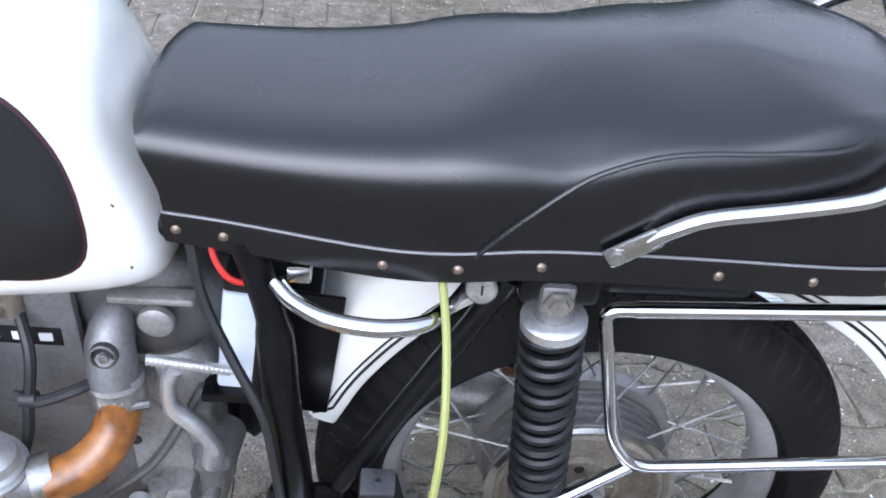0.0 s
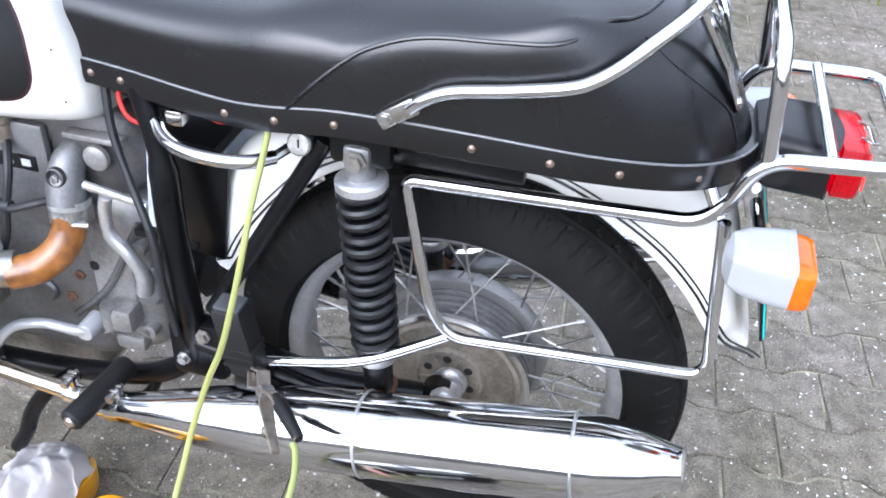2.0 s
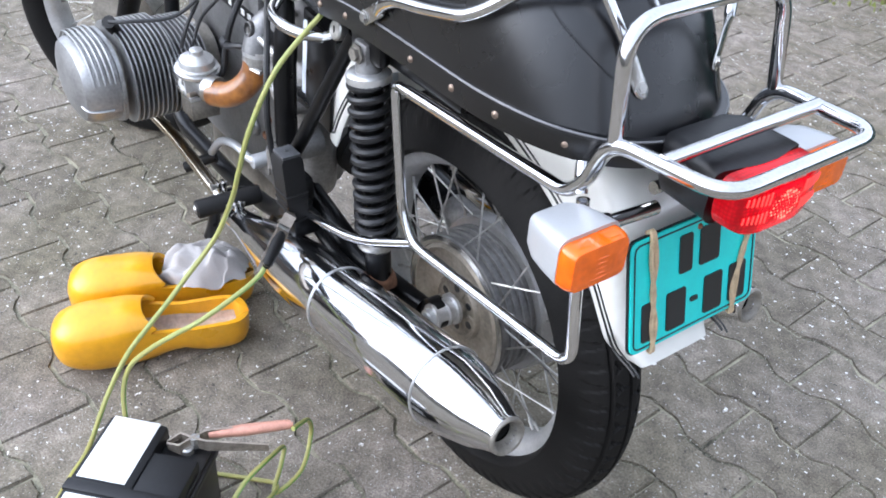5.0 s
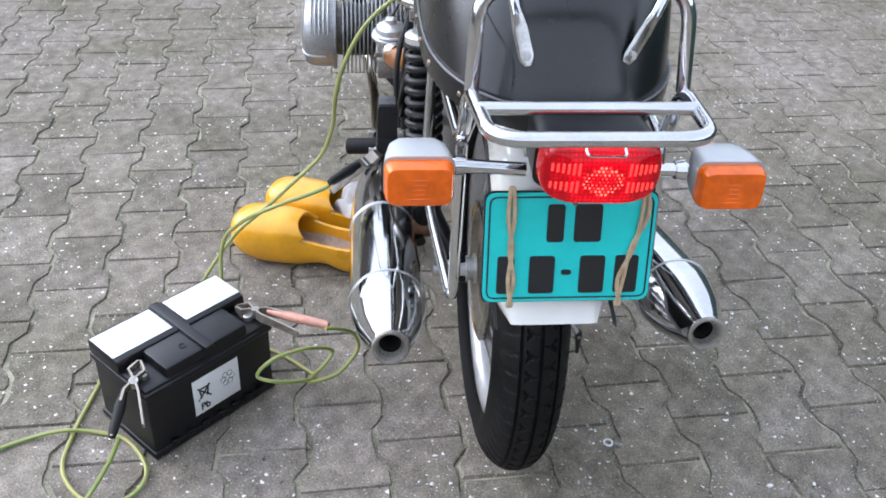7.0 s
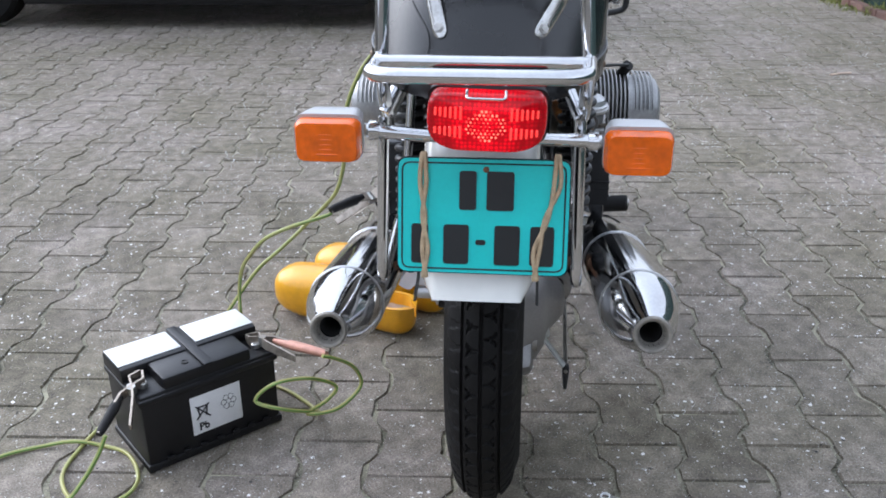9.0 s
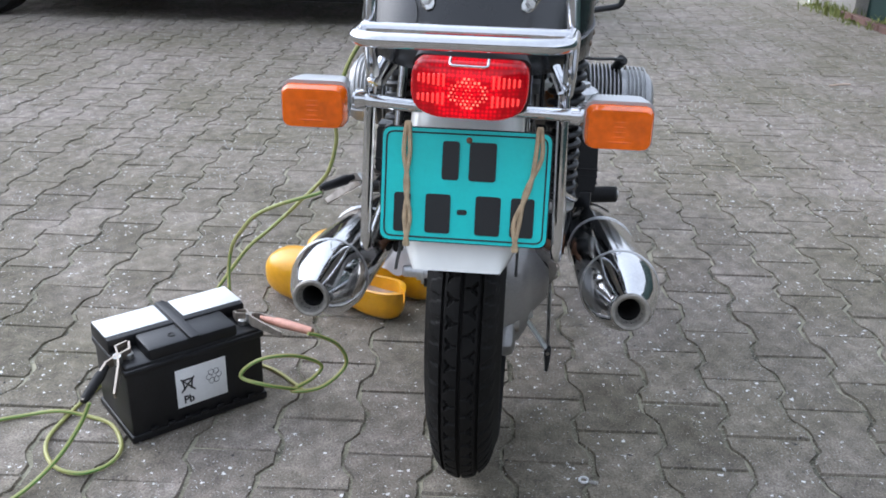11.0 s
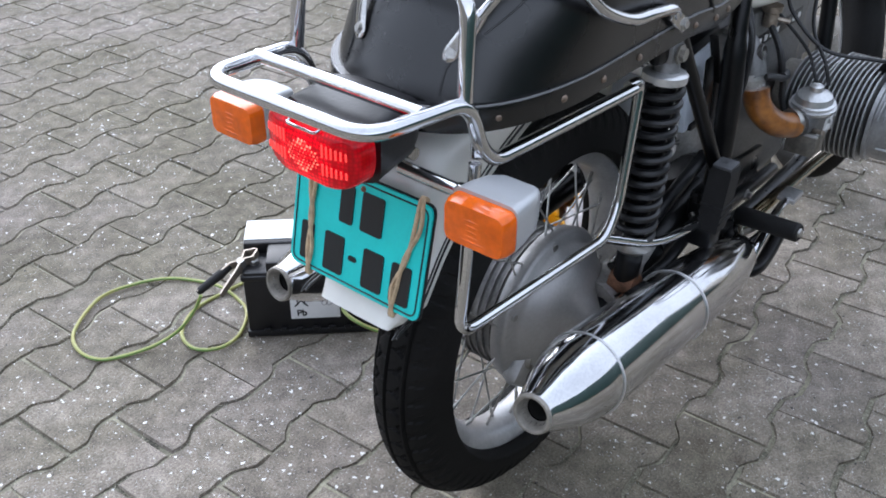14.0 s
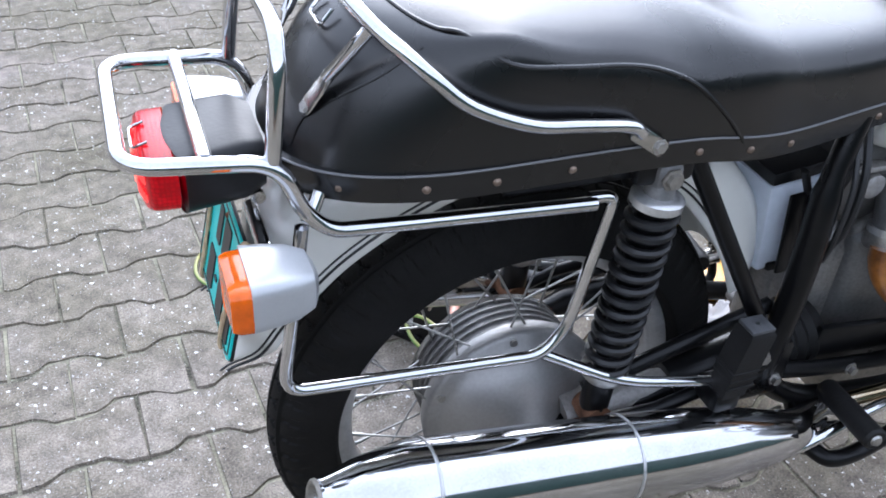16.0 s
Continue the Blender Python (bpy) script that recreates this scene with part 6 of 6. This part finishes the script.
# ---- surroundings ----
CARPAINT = mat("dark_brown_metallic", (0.085, 0.062, 0.05), 0.3, 0.3, 0.2, 4, 60, coat=0.7)
GLASS = mat("dark_glass", (0.015, 0.017, 0.018), 0.06, 0.0, 0.1, 4, 30, spec=0.8)
car = thing("parked_car", "dark brown metallic car parked on the pavers", "car", pose(-5.12, -2.08, 0, 0, 0, 92))
body = []
for y, z0, z1, k in ((-0.84, 0.34, 0.62, 0.97), (-0.86, 0.24, 0.7, 1.0), (-0.84, 0.2, 0.85, 1.0), (0.0, 0.2, 0.95, 1.0), (0.84, 0.2, 0.85, 1.0), (0.86, 0.24, 0.7, 1.0), (0.84, 0.34, 0.62, 0.97)):
    body.append([(2.1 * k, y, z0 + 0.1), (2.16 * k, y, z0 + 0.25), (2.0 * k, y, z1 - 0.05), (1.2, y, z1), (-1.6, y, z1), (-2.0 * k, y, z1 - 0.05), (-2.12 * k, y, z0 + 0.25), (-2.05 * k, y, z0 + 0.1), (-1.6, y, z0), (1.6, y, z0)])
part("body", Shape().rings(body, True, True), CARPAINT, car)
part("cabin", Shape().rings([[(x * k, y, z) for x, y in ((1.0, -0.78), (-1.7, -0.78), (-1.7, 0.78), (1.0, 0.78))] for z, k in ((0.9, 1.0), (1.2, 0.85), (1.42, 0.68))]), GLASS, car, "dark glazed cabin")
part("roof", Shape().box((1.85, 1.1, 0.05), (-0.25, 0, 1.43), 0.02), CARPAINT, car)
for s in (-1, 1):
    part("sill", Shape().box((2.2, 0.05, 0.1), (0, s * 0.83, 0.2), 0.02), PLASTIC, car, "black plastic sill")
    part("sill_strip", Shape().box((1.9, 0.012, 0.018), (0, s * 0.863, 0.31), 0.004), CHROME_OLD, car)
    for x in (-1.42, 1.42):
        w = part("wheel", Shape().lathe([(-0.1, 0.2), (-0.1, 0.29), (-0.07, 0.315), (0.07, 0.315), (0.1, 0.29), (0.1, 0.2)], (x, s * 0.76, 0.315), (0, 1, 0), 36), TYRE, car)
        part("wheel_disc", Shape().lathe([(0.06, 0.02), (0.095, 0.19), (0.08, 0.2)], (x, s * 0.76, 0.315), (0, s, 0), 24), SILVER, w)

CONCRETE = mat("weathered_concrete", (0.34, 0.32, 0.29), 0.85, 0.0, 0.25, 3, 80, bump=0.4)
GREEN = mat("green_sheet", (0.01, 0.034, 0.03), 0.45, 0.1, 0.2, 5, 90)
BRICK = mat("red_brick_edging", (0.13, 0.07, 0.055), 0.85, 0.0, 0.25, 14, 160, bump=0.5, rand=0.15)
ASPHALT = mat("asphalt", (0.16, 0.16, 0.165), 0.9, 0.0, 0.2, 3, 200, bump=0.5)
GRASS = mat("grass", (0.12, 0.16, 0.03), 0.8, 0.0, 0.3, 6, 90, col2=(0.24, 0.25, 0.07))
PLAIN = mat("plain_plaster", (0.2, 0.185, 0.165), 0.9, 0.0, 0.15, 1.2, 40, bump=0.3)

def edge_y(x):
    """The yard's edge runs with the paving courses."""
    return 2.95 + x * 0.12


EDGE = Matrix.Rotation(math.atan(0.12), 3, "Z")

road = new("road", mesh_of("road", Shape().box((16, 22, 0.01), (-14.64, 0, -0.004), 0), ASPHALT))
tagged(road, "grey asphalt road beyond the paved yard", "road", kind="structure")
verge = new("grass_verge", mesh_of("grass_verge", Shape().box((0.5, 1.1, 0.04), (-6.9, 1.22, 0.0), 0.015), GRASS))
tagged(verge, "narrow mown grass verge at the edge of the yard", "verge", kind="structure")
low_wall = new("wall_side", mesh_of("wall_side", Shape().box((0.76, 0.16, 0.9), (-5.84, 2.33, 0.43), 0.01, EDGE), CONCRETE))
tagged(low_wall, "weathered concrete garden wall panel", "wall", kind="structure")
post = thing("gate_post", "white painted post at the wall end", "post")
part("shaft", Shape().box((0.08, 0.08, 1.1), (-6.27, 2.24, 0.55), 0.008), STICKER, post)


fence = thing("sheet_fence", "dark green corrugated metal fence behind red brick edging", "fence")
for i in range(16):
    rings = []
    for j in range(33):
        x = -5.45 + i * 0.8 + j * 0.025
        y = edge_y(x) + 0.09 + 0.012 * math.sin(j * math.pi / 2)
        rings.append([(x, y, -0.01), (x, y, 1.45), (x, y + 0.004, 1.45), (x, y + 0.004, -0.01)])
    part("fence_panel", Shape().rings(rings), GREEN, fence)
for i in range(13):
    part("fence_post", Shape().box((0.07, 0.07, 1.5), (-5.48 + i * 1.0, edge_y(-5.48 + i) + 0.15, 0.74), 0.005), WOOD, fence)
brick_mesh = mesh_of("brick", Shape().box((0.196, 0.06, 0.09), (0, 0, 0), 0.006, segs=1), BRICK)
MOSS = mat("mossy_soil", (0.06, 0.06, 0.025), 0.95, 0.0, 0.6, 5, 60, bump=0.8, col2=(0.12, 0.15, 0.04))
edging = new("edging", mesh_of("edging", Shape().box((12.8, 0.3, 0.03), (0.8, edge_y(0.8) + 0.17, -0.003), 0, EDGE), MOSS))
tagged(edging, "red brick edging and mossy soil along the fence", "edging", kind="structure")
for i in range(62):
    ob = new("brick", brick_mesh)
    ob.parent = edging
    x = -5.5 + i * 0.206
    ob.matrix_local = pose(x, edge_y(x) + rng.uniform(-0.004, 0.004), 0.0, rng.uniform(-2, 2), 0, 6.8 + rng.uniform(-1, 1))

# weeds and grass blades along the wall
verts, faces = [], []
for i in range(3100):
    if i >= 2600:
        x = rng.uniform(-1.2, 1.6)
        y = edge_y(x) - 0.04 - abs(rng.gauss(0, 0.1))
        h = rng.uniform(0.008, 0.035) if noise.noise(Vector((x * 5, y * 5, 2))) > 0 else 0.004
    elif i < 1500:
        x, y = rng.uniform(-7.13, -6.67), rng.uniform(0.7, 1.74)
        h = rng.uniform(0.04, 0.1)
    else:
        x = rng.uniform(-6.15, -5.0)
        y = edge_y(x) + 0.1 - abs(rng.gauss(0, 0.09))
        h = rng.uniform(0.02, 0.11) * (1.0 if noise.noise(Vector((x * 2, 0, 0))) > -0.1 else 0.3)
    a, w = rng.uniform(0, 6.28), rng.uniform(0.003, 0.008)
    dx, dy = math.cos(a), math.sin(a)
    bx, by = rng.gauss(0, 0.4) * h, rng.gauss(0, 0.4) * h
    o = len(verts)
    verts += [(x - dx * w, y - dy * w, 0), (x + dx * w, y + dy * w, 0), (x + dx * w * 0.7 + bx * 0.4, y + dy * w * 0.7 + by * 0.4, h * 0.6), (x - dx * w * 0.7 + bx * 0.4, y - dy * w * 0.7 + by * 0.4, h * 0.6), (x + bx, y + by, h)]
    faces += [(o, o + 1, o + 2, o + 3), (o + 3, o + 2, o + 4)]
me = bpy.data.meshes.new("weeds")
me.from_pydata(verts, [], faces)
me.materials.append(GRASS)
tagged(new("weeds", me), "green grass and weeds along the yard edge", "grass", kind="stuff")

# plain unseen walls, added to close the yard in reflections and cut low sky
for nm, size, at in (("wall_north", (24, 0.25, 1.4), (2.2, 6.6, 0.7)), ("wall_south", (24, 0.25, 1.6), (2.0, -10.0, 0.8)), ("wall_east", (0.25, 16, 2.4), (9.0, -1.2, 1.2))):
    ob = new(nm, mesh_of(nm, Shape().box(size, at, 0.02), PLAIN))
    tagged(ob, "plain wall added out of view to bound reflections", "wall", kind="structure")

# ---- pavers ----
P_ANG, P_W, P_L, P_V0, P_U0 = radians(3.7), 0.1438, 0.2141, 0.003, -0.0495
PC_, PS_ = math.cos(P_ANG), math.sin(P_ANG)


def paver_shape(seed):
    """A bone-shaped paver with worn edges, about its middle."""
    rng = random.Random(seed)
    gap, n, A = 0.0026, 12, 0.0118
    lo, hi = [], []
    for i in range(n + 1):
        u = -P_L / 2 + P_L * i / n
        w = max(-1.0, min(1.0, 2.0 * math.cos(2 * math.pi * (u - P_L / 2) / P_L)))
        uu = max(-P_L / 2 + 0.002, min(P_L / 2 - 0.002, u))
        lo.append((uu, -P_W / 2 - A * w + gap + rng.uniform(-0.0012, 0.003)))
        hi.append((uu, P_W / 2 + A * w - gap + rng.uniform(-0.003, 0.0012)))
    outer = lo + hi[::-1]
    m = len(outer)
    verts = [(u, v, -0.0065) for u, v in outer] + [(u * 0.979 + rng.uniform(-0.001, 0.001), v * 0.97 + rng.uniform(-0.001, 0.001), rng.uniform(-0.0006, 0.0006)) for u, v in outer]
    faces = [(i, (i + 1) % m, m + (i + 1) % m, m + i) for i in range(m)]
    faces += [(m + i, m + i + 1, 2 * m - 2 - i, 2 * m - 1 - i) for i in range(n)]
    g = Shape()
    g.v, g.f = verts, faces
    return g


PAVER_SHAPES = [paver_shape(i) for i in range(6)]
PAVER_MESHES = [mesh_of("paver", g, PAVER, 25) for g in PAVER_SHAPES]
rng = random.Random(5)
far_v, far_f = [], []
for k in range(-64, 49):
    for n in range(-50, 42):
        u, v = P_U0 + P_L * n + (k % 2) * P_L / 2 + P_L / 2, P_V0 + k * P_W
        x, y = PC_ * u - PS_ * v, PS_ * u + PC_ * v
        if not (-6.6 < x < 7.0 and -8.0 < y < edge_y(x) - 0.03):
            continue
        i, dz = rng.randrange(6), rng.uniform(-0.0009, 0.0014)
        e = Euler((rng.gauss(0, 0.006), rng.gauss(0, 0.005), P_ANG + rng.gauss(0, 0.008) + (math.pi if rng.random() < 0.5 else 0)))
        m = Matrix.LocRotScale((x + rng.gauss(0, 0.001), y + rng.gauss(0, 0.001), dz), e, None)
        if -1.35 < x < 1.0 and -1.45 < y < 1.55:
            ob = new("paver", PAVER_MESHES[i])
            ob.parent = ground
            ob.matrix_local = m
        else:
            o = len(far_v)
            g = PAVER_SHAPES[i]
            far_v += [tuple(m @ Vector(p)) for p in g.v]
            far_f += [tuple(a + o for a in q) for q in g.f]
me = bpy.data.meshes.new("far_pavers")
me.from_pydata(far_v, [], far_f)
me.materials.append(PAVER)
ob = new("far_pavers", me)
ob.parent = ground
tagged(ob, kind="stuff")

# loose grit and crumbled sand lying in and beside the joints
GRIT = mat("pale_grit", (0.2, 0.185, 0.14), 0.95, 0.0, 0.4, 90, 300, col2=(0.62, 0.58, 0.47))
grit_v, grit_f = [], []
for k in range(-16, 17):
    for n in range(-10, 11):
        u0, v0 = P_U0 + P_L * n + (k % 2) * P_L / 2 + P_L / 2, P_V0 + k * P_W
        full = 0.5 + noise.noise(Vector((u0 * 1.7, v0 * 1.7, 4.0)))
        outline = PAVER_SHAPES[0].v[:26]
        for i in range(int(34 + 44 * max(0.0, full))):
            j = rng.randrange(26)
            a, b = Vector(outline[j]), Vector(outline[(j + 1) % 26])
            p = a.lerp(b, rng.random()) * 1.008 + Vector((rng.gauss(0, 0.0021), rng.gauss(0, 0.0021), 0))
            u, v = u0 + p.x, v0 + p.y
            c = Vector((PC_ * u - PS_ * v, PS_ * u + PC_ * v, rng.uniform(-0.0042, 0.0004)))
            r = rng.uniform(0.0006, 0.0019)
            h, t = r * rng.uniform(0.5, 1.0), rng.uniform(0, 6.28)
            o = len(grit_v)
            grit_v += [tuple(c + Vector((math.cos(t + q * 1.5708) * r * rng.uniform(0.7, 1.2), math.sin(t + q * 1.5708) * r, 0))) for q in range(4)] + [tuple(c + Vector((0, 0, h)))]
            grit_f += [(o + q, o + (q + 1) % 4, o + 4) for q in range(4)]
me = bpy.data.meshes.new("joint_grit")
me.from_pydata(grit_v, [], grit_f)
me.materials.append(GRIT)
ob = new("joint_grit", me)
ob.parent = ground
tagged(ob, kind="stuff")
